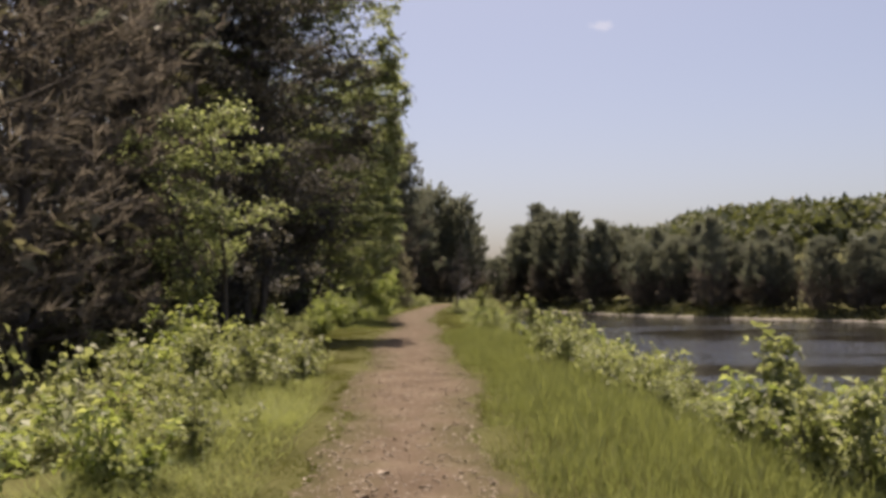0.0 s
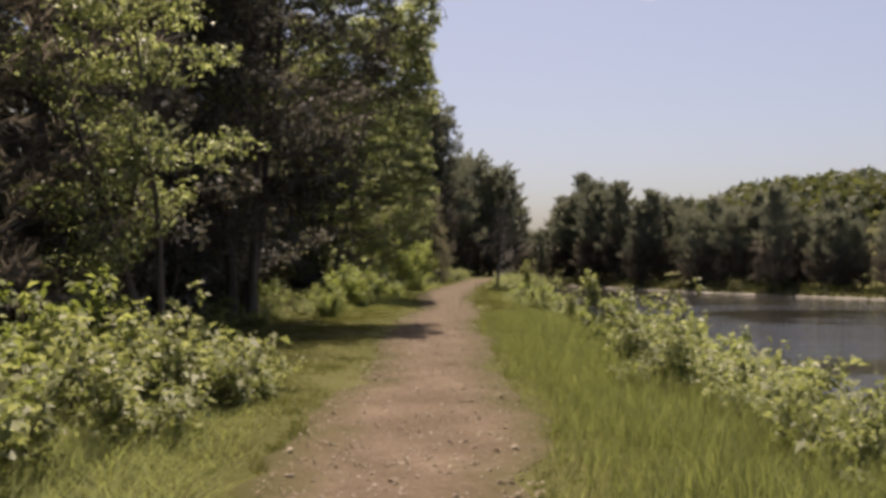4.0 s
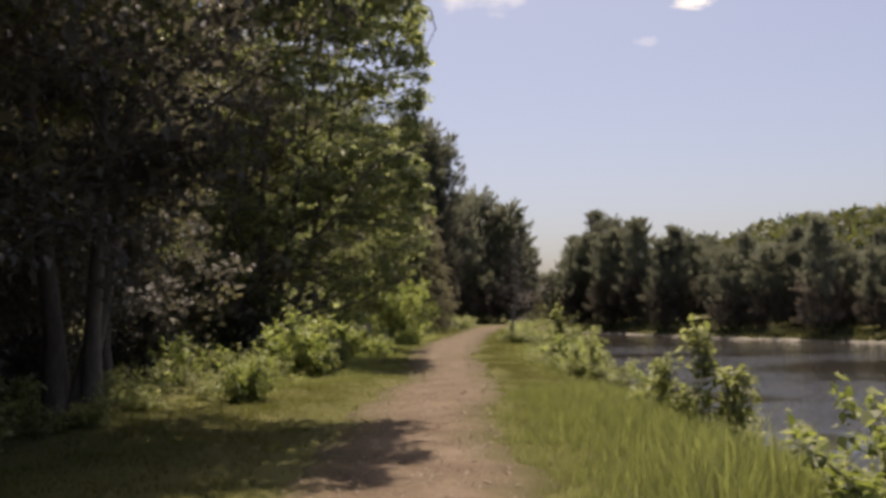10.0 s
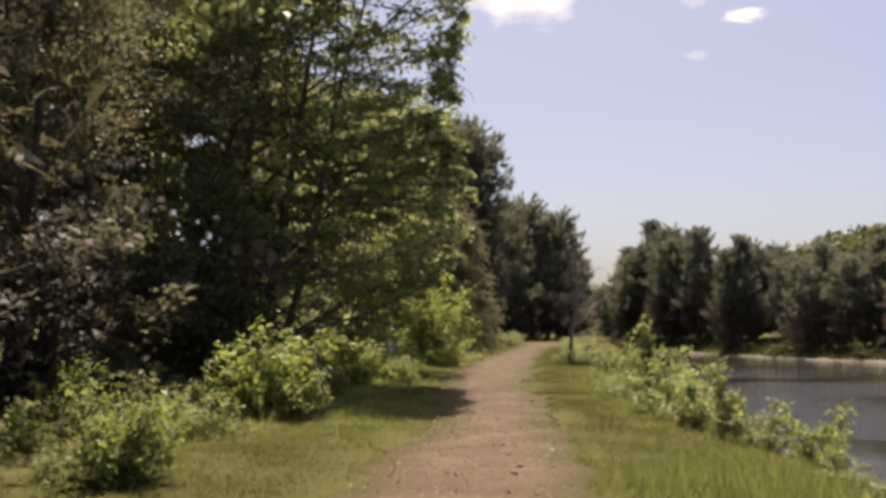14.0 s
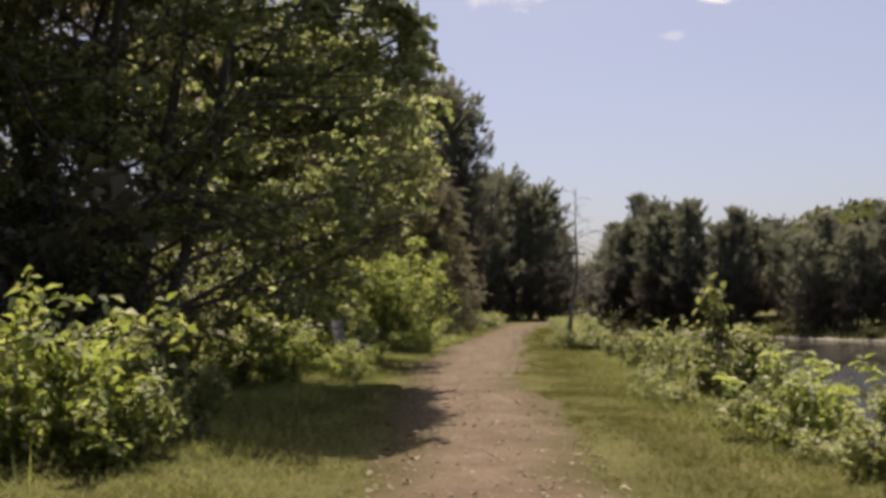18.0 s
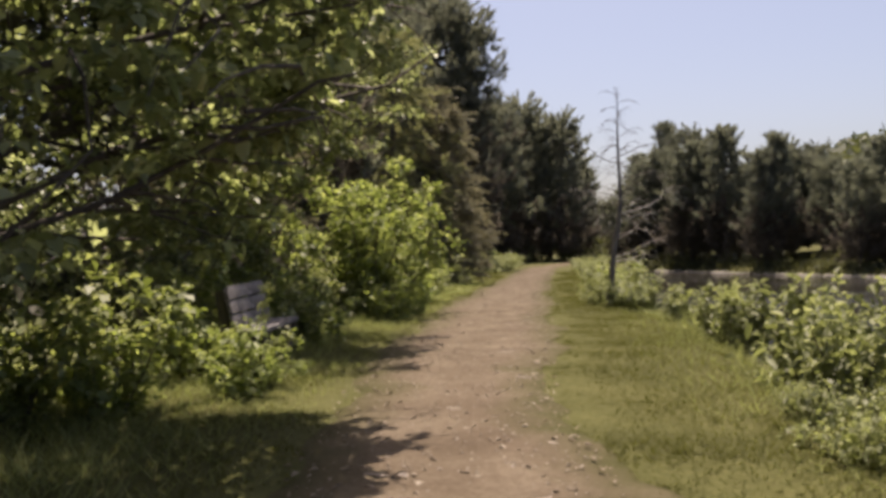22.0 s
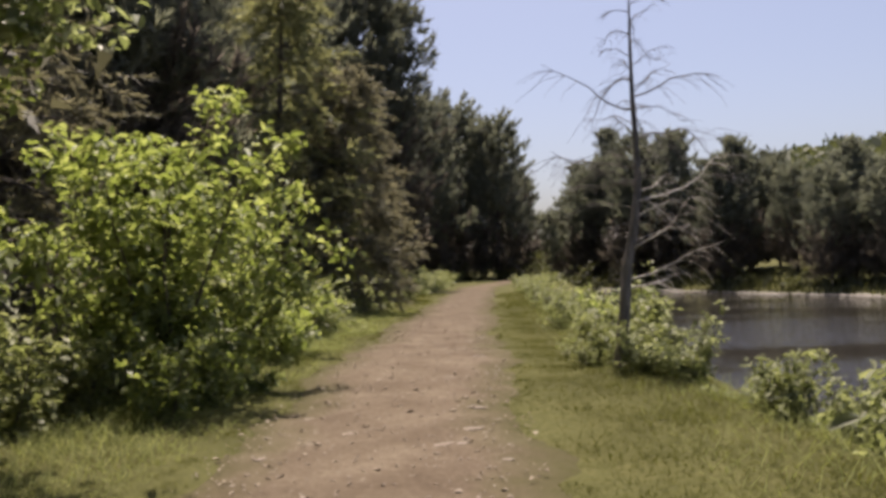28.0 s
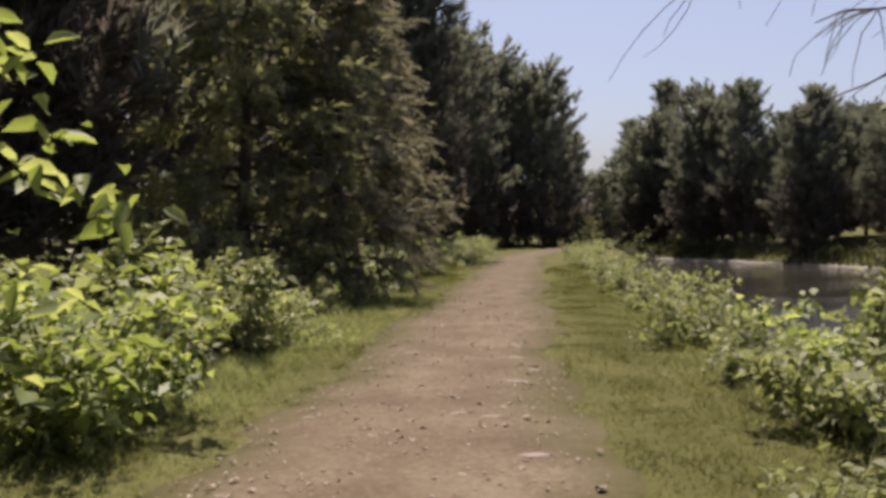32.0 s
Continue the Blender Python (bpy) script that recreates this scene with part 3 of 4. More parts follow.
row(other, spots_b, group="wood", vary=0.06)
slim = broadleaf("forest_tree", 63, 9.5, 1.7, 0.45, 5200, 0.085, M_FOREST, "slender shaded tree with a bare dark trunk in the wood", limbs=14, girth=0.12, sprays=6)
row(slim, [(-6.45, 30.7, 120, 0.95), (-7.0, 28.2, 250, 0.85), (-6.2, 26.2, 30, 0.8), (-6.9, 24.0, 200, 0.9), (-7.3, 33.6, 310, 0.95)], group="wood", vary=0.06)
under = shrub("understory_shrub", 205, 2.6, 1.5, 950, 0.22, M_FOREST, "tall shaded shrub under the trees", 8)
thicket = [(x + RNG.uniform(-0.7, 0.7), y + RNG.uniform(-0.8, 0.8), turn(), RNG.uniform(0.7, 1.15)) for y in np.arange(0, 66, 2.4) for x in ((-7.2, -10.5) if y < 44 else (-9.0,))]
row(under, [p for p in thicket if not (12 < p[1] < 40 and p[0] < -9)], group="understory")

gloom = shrub("understory_shrub", 214, 3.4, 1.45, 5200, 0.1, M_SHADED_LEAF, "tall shrub in the wood, leaves coloured dark for shade", 10)
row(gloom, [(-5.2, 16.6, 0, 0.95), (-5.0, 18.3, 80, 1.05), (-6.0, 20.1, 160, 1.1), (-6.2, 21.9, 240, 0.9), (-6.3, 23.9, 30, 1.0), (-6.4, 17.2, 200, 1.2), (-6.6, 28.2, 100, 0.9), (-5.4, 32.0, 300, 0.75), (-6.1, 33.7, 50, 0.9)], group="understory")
low_wood = shrub("understory_shrub", 212, 3.3, 1.35, 3600, 0.105, M_MAPLE, "tall leafy shrub at the edge of the wood", 9)
row(low_wood, [(-6.4, 31.6, 0, 0.9), (-6.9, 33.4, 80, 1.0), (-5.9, 35.6, 200, 0.8), (-7.2, 36.8, 300, 1.0), (-6.6, 38.6, 20, 0.8), (-8.4, 28.2, 140, 1.0), (-5.8, 36.6, 170, 0.8), (-4.9, 38.3, 110, 0.62), (-5.2, 39.7, 320, 0.7)], group="understory")

# conifers ahead on the landward side
L_PINE = "tall dark pine with upturned needle plumes beside the path"
L_BROWN, L_GREEN = "spruce with brownish hanging boughs beside the path", "spruce with soft green hanging boughs beside the path"
for k, (x, y, h, r, plumes, mat) in enumerate((
        (-5.3, 56.6, 8.6, 2.5, 1350, M_SPRUCE), (-3.6, 56.4, 6.2, 1.4, 640, M_BROWN), (-6.2, 76.5, 14.9, 4.7, 3400, M_NEEDLE),
        (-7.2, 68.0, 12.6, 3.3, 1500, M_NEEDLE), (-9.0, 60.0, 13.0, 3.3, 1500, M_NEEDLE), (-8.2, 53.5, 10.6, 3.1, 2300, M_NEEDLE), (-9.6, 49.0, 11.0, 2.7, 480, M_NEEDLE),
        (-8.6, 64.5, 13.5, 3.2, 800, M_NEEDLE), (-7.2, 47.4, 9.4, 2.2, 900, M_BROWN), (-4.6, 66.0, 8.5, 2.0, 900, M_BROWN), (-10.5, 71.0, 15.0, 3.6, 750, M_NEEDLE))):
    if mat is M_NEEDLE:
        t = conifer("pine_tree", 80 + k, h, r, 0.1, int(plumes * 1.15), 26, 0.34, 0.08, mat, L_PINE, 0.95, 0.75, int(h * 1.3), 8, 0.09 + 0.008 * h, 0.42, 0.5)
    else:
        t = conifer("spruce_tree", 80 + k, h, r, 0.05, plumes, 26, 0.2, 0.045, mat, L_BROWN if mat is M_BROWN else L_GREEN, -0.35, 0.15, int(h * 1.9), 6, 0.09 + 0.006 * h, 0.0, 0.5)
    at_pose(t, x, y, float(land(x, y)))
pine_a = conifer("pine_tree", 95, 12.5, 3.2, 0.03, 760, 18, 0.46, 0.15, M_NEEDLE, "tall dark pine at the end of the pond", 0.95, 0.7, 13, 6, 0.17, 0.3, 0.65, False)
pine_b = conifer("pine_tree", 96, 11.0, 2.6, 0.03, 700, 26, 0.38, 0.1, M_NEEDLE, "tall dark pine in the wood on the far shore", 0.95, 0.2, 15, 7, 0.16, 0.4, 0.5, False)
pine_c = conifer("pine_tree", 97, 10.4, 3.2, 0.03, 800, 26, 0.38, 0.1, M_NEEDLE, "rounded dark pine in the wood on the far shore", 0.85, 0.55, 14, 7, 0.16, 0.42, 0.5, False)
ahead = [(x + RNG.uniform(-0.6, 0.6), y + RNG.uniform(-2, 2), turn(), s) for x, y, s in
         ((-0.3, 100, 1.05), (2.0, 101, 0.92), (-3.5, 98, 1.05), (4.2, 104, 0.6), (5.6, 108, 0.45), (7.4, 111, 0.46), (9.2, 113, 0.5), (-6.5, 94, 1.0), (-5.8, 86, 0.95), (-10, 84, 1), (-11, 94, 1.05), (-12.5, 58, 0.95), (-13.5, 66, 1.0), (-1.8, 106, 1.0), (0.8, 107, 0.95), (-5.0, 104, 1.0), (3.0, 108, 0.8), (-9.0, 103, 1.05), (-3.2, 109, 1.0), (-7.2, 108, 1.0))]
row(pine_a, ahead, group="pines ahead", vary=0.06)
shore_b, shore_c = [], []
for x in np.concatenate([np.arange(8.6, 32, 1.25), np.arange(32, 74, 1.9)]):
    for d in (3.5, 7.5, 12) if x > 20 else (3.5, 8):
        s = np.interp(x, (8, 10, 13, 17, 22, 30, 60), (0.66, 0.91, 0.98, 0.8, 0.67, 0.55, 0.52))
        xx = x + RNG.uniform(-0.9, 0.9)
        (shore_b if RNG.uniform() < 0.55 else shore_c).append((xx, float(far_shore(xx)) + d * 1.5 - 0.6 + RNG.uniform(-2.4, 2.4), turn(), s * RNG.uniform(0.84, 1.06)))
row(pine_b, shore_b, group="far shore wood", vary=0.1)
row(pine_c, shore_c, group="far shore wood", vary=0.1)


def hill_wood():
    """Rounded crowns of a broad-leaved wood on the hill behind the far shore."""
    rng = np.random.default_rng(77)
    pts = []
    for _ in range(210):
        x = rng.uniform(24, 150)
        y = float(far_shore(x)) + rng.uniform(32, 120)
        r = rng.uniform(2.6, 4.2)
        d = rng.normal(0, 1, (320, 3))
        d /= np.linalg.norm(d, axis=1)[:, None]
        d[:, 2] = np.abs(d[:, 2]) * 1.1 - 0.25
        pts.append(d * r * rng.uniform(0.75, 1.08, (320, 1)) + np.array((x, y, float(land(x, y)) + 4.9)))
    return leaves(rng, np.concatenate(pts), 0.8, 0.1, 0.7, 0.9, 0.25, "spike")


tagged(put("distant_wood", mesh_of("distant_wood", *hill_wood(), M_FAR)), "light green broad-leaved wood on the far hill", "wood", kind="stuff")

# undergrowth beside the path
L_SH = "sunlit green shrub with pale leaf edges beside the path"
kinds_of = [shrub("shrub", 201, 1.0, 0.7, 1300, 0.09, M_SHRUB, L_SH, 7), shrub("shrub", 202, 0.8, 0.75, 1150, 0.085, M_SHRUB, L_SH, 8),
            shrub("shrub", 203, 1.1, 0.6, 1250, 0.104, M_BRIGHT, "bright yellow-green broad-leaved shrub", 7), shrub("bramble", 206, 0.75, 0.9, 1150, 0.088, M_SHRUB, "low sprawling bramble with light green leaves", 9),
            shrub("shrub", 207, 1.25, 0.6, 1150, 0.108, M_SHRUB, "upright shrub with large light green leaves", 6, shoots=0.5)]
far_shrub = shrub("shrub", 208, 0.95, 0.75, 620, 0.115, M_SHRUB, "green shrub in the undergrowth along the path", 6)
where, beyond = [[], [], [], [], []], []


def plant(x, y, size, odds, behind=False):
    kind = int(RNG.choice(5, p=odds))
    (beyond if y > 56 or behind and kind < 2 else where[kind]).append((float(x), float(y), turn(), float(size)))


SHADE, MIXED = (0.35, 0.35, 0.06, 0.14, 0.1), (0.25, 0.22, 0.15, 0.22, 0.16)
for y in np.concatenate([np.arange(3.2, 60, 0.9), np.arange(60, 97, 1.6)]):
    front = float(left_front(y)) - (0.9 if 35.2 < y < 38.4 else 0)
    tall = np.interp(y, (3, 9, 11.5, 13, 22, 24, 34, 44, 64), (0.62, 0.68, 0.85, 0.6, 0.46, 0.44, 0.95, 0.9, 0.85))
    odds = SHADE if 13 < y < 23 else MIXED
    if 30.0 < y < 34.6:
        continue
    plant(front - RNG.uniform(-0.1, 0.5), y + RNG.uniform(-0.3, 0.3), tall * RNG.uniform(0.6, 1.05), odds)
    plant(front - RNG.uniform(0.6, 1.5), y + RNG.uniform(-0.4, 0.4), tall * RNG.uniform(0.8, 1.3), odds, True)
for y in np.concatenate([np.arange(2.0, 60, 0.9), np.arange(60, 96, 1.5)]):
    if 18.6 < y < 23.5 and RNG.uniform() < 0.7 or 34.4 < y < 43.2:
        continue
    tall = np.interp(y, (2, 6, 9, 12, 14, 18, 22, 25, 30, 31, 34, 44, 47, 60, 96), (0.75, 0.82, 0.66, 0.68, 0.9, 0.95, 0.6, 0.56, 0.54, 0.5, 0.5, 0.6, 0.85, 0.7, 0.6))
    plant(right_front(y) + RNG.uniform(-0.2, 0.45), y + RNG.uniform(-0.35, 0.35), tall * RNG.uniform(0.55, 1.05), MIXED)
    if y < 52:
        plant(right_front(y) + RNG.uniform(0.6, 1.5), y + RNG.uniform(-0.35, 0.35), tall * RNG.uniform(0.8, 1.3), MIXED, True)
for kept in where + [beyond]:  # the bank beyond the dead tree stays open to the water
    kept[:] = [p for p in kept if not (42 < p[1] < 53 and p[0] > right_front(p[1]) + 0.4)]
where[4] += [(2.5, 5.4, 0, 0.6), (2.75, 6.6, 40, 0.75)]
where[0] += [(1.75, 13.4, 0, 0.75), (1.95, 12.4, 15, 0.72), (1.7, 12.9, 130, 0.5), (2.0, 14.5, 220, 0.8), (-4.35, 37.6, 10, 1.15), (-4.0, 39.0, 300, 1.0), (0.8, 44.25, 30, 0.55), (1.25, 44.2, 200, 0.6), (0.5, 45.0, 120, 0.45)]
where[1] += [(-2.05, 11.7, 40, 0.66), (-1.95, 12.4, 160, 0.62), (-2.6, 12.1, 260, 0.95), (-2.4, 13.0, 20, 0.75), (-2.9, 11.4, 90, 0.9)]
where[2] += [(-3.3, 24.2, 80, 0.45), (-3.7, 25.2, 170, 0.5), (-3.4, 24.0, 0, 0.52), (-3.75, 34.6, 0, 0.85), (-3.05, 35.3, 90, 0.5), (-3.0, 35.7, 10, 0.42), (-2.85, 36.3, 40, 0.16), (-3.6, 28.7, 40, 0.84), (-3.3, 28.5, 140, 0.62), (-3.95, 28.5, 260, 0.72), (-3.8, 36.0, 70, 0.72), (-4.2, 36.7, 150, 1.0), (-3.95, 38.4, 20, 0.85), (-3.5, 39.3, 250, 0.75), (-2.98, 43.1, 70, 0.5), (-2.9, 44.1, 210, 0.48), (-3.1, 42.4, 330, 0.55), (-3.2, 46.6, 30, 0.95), (-3.4, 47.4, 200, 0.9), (2.1, 17.4, 50, 0.8), (1.45, 29.7, 10, 0.7)]
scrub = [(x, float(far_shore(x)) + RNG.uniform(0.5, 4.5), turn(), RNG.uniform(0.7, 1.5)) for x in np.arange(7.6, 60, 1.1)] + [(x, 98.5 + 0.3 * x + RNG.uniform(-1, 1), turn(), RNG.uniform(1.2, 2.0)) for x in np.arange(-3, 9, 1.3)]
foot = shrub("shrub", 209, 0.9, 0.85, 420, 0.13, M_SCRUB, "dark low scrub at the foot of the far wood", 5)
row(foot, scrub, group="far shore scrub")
for master, places in zip(kinds_of + [far_shrub], where + [beyond]):
    row(master, places, group="undergrowth")
sh_d = shrub("sapling", 204, 1.6, 0.42, 800, 0.105, M_SHRUB, "slender sapling with large pale green leaves", 4, "sapling", form="ovate", width=0.55, low=3)
row(sh_d, [(2.35, 6.5, 0, 0.78), (2.4, 22.6, 70, 0.98), (2.0, 23.1, 200, 0.75), (3.8, 10.0, 0, 0.85), (3.0, 18.2, 60, 0.95), (1.6, 32.1, 100, 0.88), (-3.65, 29.3, 10, 0.76), (-3.1, 29.5, 130, 0.66), (-3.3, 28.9, 250, 0.6), (-3.6, 49.0, 200, 1.1), (1.75, 27.6, 150, 0.55), (-4.4, 31.4, 20, 0.8)], group="saplings")
bush = shrub("shrub", 213, 0.95, 0.52, 1700, 0.085, M_SHRUB, "rounded pale green shrub on the bank above the water", 13, shoots=0.15, form="ovate", width=0.55)
row(bush, [(1.75, 39.7, 10, 1.05), (1.95, 40.8, 300, 0.98), (2.45, 39.0, 60, 0.9), (1.95, 36.6, 200, 1.25), (2.3, 37.3, 120, 1.3), (1.65, 35.7, 90, 0.9), (2.35, 35.6, 20, 1.2), (1.5, 42.4, 250, 0.6), (2.2, 42.7, 30, 0.7)], group="undergrowth")
big = shrub("tall_shrub", 210, 3.0, 1.2, 13500, 0.088, M_BRIGHT, "tall bright green shrub full of sunlit leaves", 16, form="ovate", width=0.55)
at_pose(big, -3.6, 43.8, float(land(-3.6, 43.8)))
vine = shrub("tall_shrub", 211, 3.6, 1.2, 9500, 0.08, M_BRIGHT, "tall straggling shrub with yellow-green sunlit leaves", 12, form="ovate", width=0.55)
at_pose(vine, -5.2, 41.0, float(land(-5.2, 41.0)))


# ---------------------------------------------------------------- the bench
def board(length, depth, thick, bevel=0.006, corner=0.0):
    bm = bmesh.new()
    bmesh.ops.create_cube(bm, size=1, matrix=Matrix.Diagonal((depth, length, thick, 1)))
    if corner:
        tips = [e for e in bm.edges if abs(e.verts[0].co.x - e.verts[1].co.x) > depth * 0.5 and e.verts[0].co.z > 0]
        bmesh.ops.bevel(bm, geom=tips, offset=corner, segments=4, affect="EDGES")
    bmesh.ops.bevel(bm, geom=bm.edges[:], offset=bevel, segments=2, affect="EDGES")
    return bm


bench = tagged(new("park_bench"), "weathered grey wooden bench half overgrown by shrubs", "bench")
for k in range(3):
    b = part("seat_board", board(1.58, 0.094, 0.038), M_BOARD, bench)
    b.matrix_basis = pose(-0.13 - 0.108 * k, 0.012 * (k - 1), 0.45 - 0.006 * k, 0, 2 + 1.2 * (k - 1), 0.4 * (k - 1))
for k in range(3):
    b = part("back_board", board(1.5, 0.036, 0.122, corner=0.035 if k == 2 else 0.0), M_BOARD, bench)
    b.matrix_basis = pose(-0.4 - 0.022 * k, 0.01 * (1 - k), 0.53 + 0.134 * k, 0.5 * (k - 1), -12, 0)
for y in (-0.61, 0.61):
    p = part("post", board(0.09, 0.085, 0.92), M_POST, bench)
    p.matrix_basis = pose(-0.47, y, 0.36, 0, -8, 0)
    p = part("leg", board(0.09, 0.085, 0.5), M_POST, bench)
    p.matrix_basis = pose(-0.17, y, 0.18)
    p = part("rail", board(0.05, 0.38, 0.09), M_POST, bench)
    p.matrix_basis = pose(-0.28, y + 0.07, 0.385)
bench.matrix_basis = pose(-3.07, 36.9, float(land(-3.05, 36.85)), 0, 0, 5)


# ---------------------------------------------------------------- the dead tree on the bank
def dead_tree():
    rng = np.random.default_rng(5)
    tree = tagged(new("dead_tree"), "bare grey dead tree on the pond bank", "tree")
    line = wander(rng, (0, 0, -0.3), (0.085, -0.01, 1), 4.3, 10, 0.07, 0.04)
    line[:, :2] += np.linspace(0, 1, 11)[:, None] * (np.array((0.3, 0.3)) - line[-1, :2])
    trunk = put("trunk", mesh_of("trunk", *tube(line, 0.05 * np.linspace(1.4, 0.1, 11) ** 1.05, 9), M_DEAD, True), tree)

    def branch(f, yaw, long, rise, sag, thick, twigs):
        at = np.array([np.interp(f * 10, range(11), line[:, k]) for k in range(3)])
        pale = f < 0.47 and math.cos(yaw) > 0.3
        b = wander(rng, at, (math.cos(yaw), math.sin(yaw), rise), long, 8, 0.16 if pale else 0.24, -sag)
        woods = [tube(b, np.linspace(thick * 1.3 if pale else thick, 0.0025, 9), 5)]
        for j in range(twigs):
            q = b[rng.integers(2, 9)]
            a = yaw + rng.uniform(-1.1, 1.1)
            woods.append(tube(wander(rng, q, (math.cos(a), math.sin(a), rng.uniform(-0.2, 0.3)), long * rng.uniform(0.2, 0.5), 5, 0.2, -0.2), np.linspace(0.003, 0.0013, 6), 3))
        put("branch", mesh_of("branch", *joined(woods), M_PALE if pale else M_DEAD, True), trunk, "pale barkless branch" if pale else "")

    for f, yaw, long, rise, sag in ((0.34, -0.35, 1.25, 0.45, 0.0), (0.27, -0.2, 1.0, 0.4, 0.02), (0.45, 0.1, 1.4, 0.3, 0.0), (0.6, 0.2, 1.5, 0.45, 0.13), (0.7, 0.3, 1.1, 0.7, 0.1), (0.64, 0.9, 1.1, 0.6, 0.13),
                                    (0.53, 3.25, 1.15, 0.3, 0.13), (0.49, 2.9, 0.95, 0.2, 0.11), (0.67, 3.05, 1.05, 0.4, 0.16), (0.74, 2.6, 0.85, 0.5, 0.14), (0.5, 2.0, 0.8, 0.3, 0.1), (0.57, 1.4, 1.0, 0.4, 0.12),
                                    (0.25, 0.4, 0.7, 0.3, 0.08), (0.33, 2.6, 0.5, 0.2, 0.1), (0.4, 1.3, 0.8, 0.2, 0.1)):
        branch(f, yaw, long, rise, sag, 0.0105, 12)
    for i in range(34):
        f = 0.36 + 0.62 * i / 34
        branch(f, i * 2.2 + rng.uniform(-0.5, 0.5), 0.8 * (1.15 - f) * rng.uniform(0.6, 1.2) + 0.18, 0.6, 0.13, 0.006, 8)
    return tree


dead = dead_tree()
at_pose(dead, 0.62, 44.5, float(land(0.62, 44.5)))


# ---------------------------------------------------------------- grass
def blades(rng, x, y, tall, wide=0.007, bend=0.45):
    n = len(x)
    tall = np.broadcast_to(tall, n)
    z = land(x, y)
    a, h = rng.uniform(0, 2 * np.pi, n), tall * np.exp(rng.normal(0, 0.3, n))
    b, lean = rng.uniform(0, 2 * np.pi, n), np.abs(rng.normal(bend, 0.2, n)) * h
    if tall.mean() < 0.125:  # short turf laid over, each blade flat side up so that it shades evenly
        a, lean = b + np.pi / 2 + rng.normal(0, 0.3, n), np.abs(rng.normal(1.5, 0.4, n)) * h
    side = np.stack([np.cos(a), np.sin(a), np.zeros(n)], 1) * (wide * (0.6 + h))[:, None]
    base = np.stack([x, y, z - 0.01], 1)
    top = base + np.stack([np.cos(b) * lean, np.sin(b) * lean, h], 1)
    mid = base + np.stack([np.cos(b) * lean * 0.3, np.sin(b) * lean * 0.3, h * 0.6], 1)
    v = np.stack([base - side, base + side, mid + side * 0.8, mid - side * 0.8, top], 1).reshape(-1, 3)
    k = np.arange(n)[:, None] * 5
    if tall.mean() < 0.125:
        return np.stack([base - side, base + side, top], 1).reshape(-1, 3), np.arange(3 * n).reshape(-1, 3)
    return v, np.concatenate([k + np.array((0, 1, 2)), k + np.array((0, 2, 3)), k + np.array((3, 2, 4))])


def sward(side, label, count, lo, hi, start, stop, tall, seed, wide=0.005, material=M_GRASS, band=0.0):
    """Grass from start metres beside the path's edge to stop metres past the undergrowth's front; side -1 landward, 1 pond."""
    rng = np.random.default_rng(seed)
    y = lo + (hi - lo) * rng.uniform(0, 1, count) ** 1.25
    edge, front = (left_edge(y), left_front(y)) if side < 0 else (right_edge(y), right_front(y))
    width = band or np.abs(front - edge) + stop - start
    u = start + width * rng.uniform(0, 1, count) ** (1.0 if start > -0.2 else 0.55)
    bare = rng.uniform(0, 1, count) > ease((u + 0.25 + 0.3 * np.sin(y * 1.7 + seed) * np.sin(y * 0.6)) / 0.6)
    u = np.where(bare & (start > -0.2), 0.3 + (width - 0.3) * rng.uniform(0, 1, count), u)
    lump = np.array([0.75 + 0.9 * max(0.0, noise.noise((a * 1.3, b * 1.3, seed))) for a, b in zip(y, u)])
    return tagged(put("grass", mesh_of("grass", *blades(rng, edge + side * u, y, tall * lump * ((0.35 + 0.75 * np.clip((u - start) / 0.9, 0, 1)) * (0.3 + 0.7 * ease((y - lo) / 5)) * (0.3 + 0.7 * ease((hi - y) / 4)) if tall > 0.13 else 0.6 + 0.5 * np.clip(u, 0, 1)), wide), material)), label, "grass", kind="stuff")


sward(-1, "short olive-green grass along the path", 170000, 1, 70, -0.05, 0.5, 0.05, 1, 0.0065)
sward(1, "short soft green grass along the path", 170000, 1, 70, -0.05, 0.5, 0.05, 2, 0.0065)
sward(-1, "thin grass creeping over the path's edge", 66000, 2, 60, -0.42, -0.95, 0.026, 5, 0.006)
sward(1, "thin grass creeping over the path's edge", 76000, 2, 60, -0.55, -0.75, 0.026, 6, 0.006)
sward(1, "tall bright green grass on the pond bank", 90000, 1, 27, 0.0, 0.8, 0.21, 3, 0.0034, M_TALL)
sward(-1, "tall bright green grass mixed with the shrubs", 15000, 3, 12.5, 0.2, 0.5, 0.24, 4, 0.0045, M_TALL)
sward(1, "tall grass between the bank shrubs", 9000, 24, 62, 0.8, 0.6, 0.17, 7, 0.0045, M_TALL)
sward(-1, "soft green grass standing beside the path", 30000, 26, 60, 0.1, 0.1, 0.14, 18, 0.0036, M_TALL)
sward(-1, "tall grass between the shrubs", 9000, 24, 62, 0.9, 0.6, 0.17, 8, 0.0045, M_TALL)


for x, y in ((-3.3, 36.55), (-3.24, 36.62)):
    rng = np.random.default_rng(int(-x * 100))
    weed = tagged(new("weed"), "tall yellow-green weed growing through the bench", "weed")
    stalk = wander(rng, (0, 0, -0.02), (0.06, -0.05, 1), 0.82, 6, 0.05, 0.0)
    put("stalk", mesh_of("stalk", *tube(stalk, np.linspace(0.006, 0.002, 7), 5), M_TALL), weed)
    spots = np.repeat(stalk[2:], 16, axis=0) + rng.normal(0, 0.018, (80, 3))
    put("foliage", mesh_of("foliage", *leaves(rng, spots, 0.06, 0.1, 0.5, 0.3), M_TALL), weed)
    at_pose(weed, x, y, float(land(x, y)))
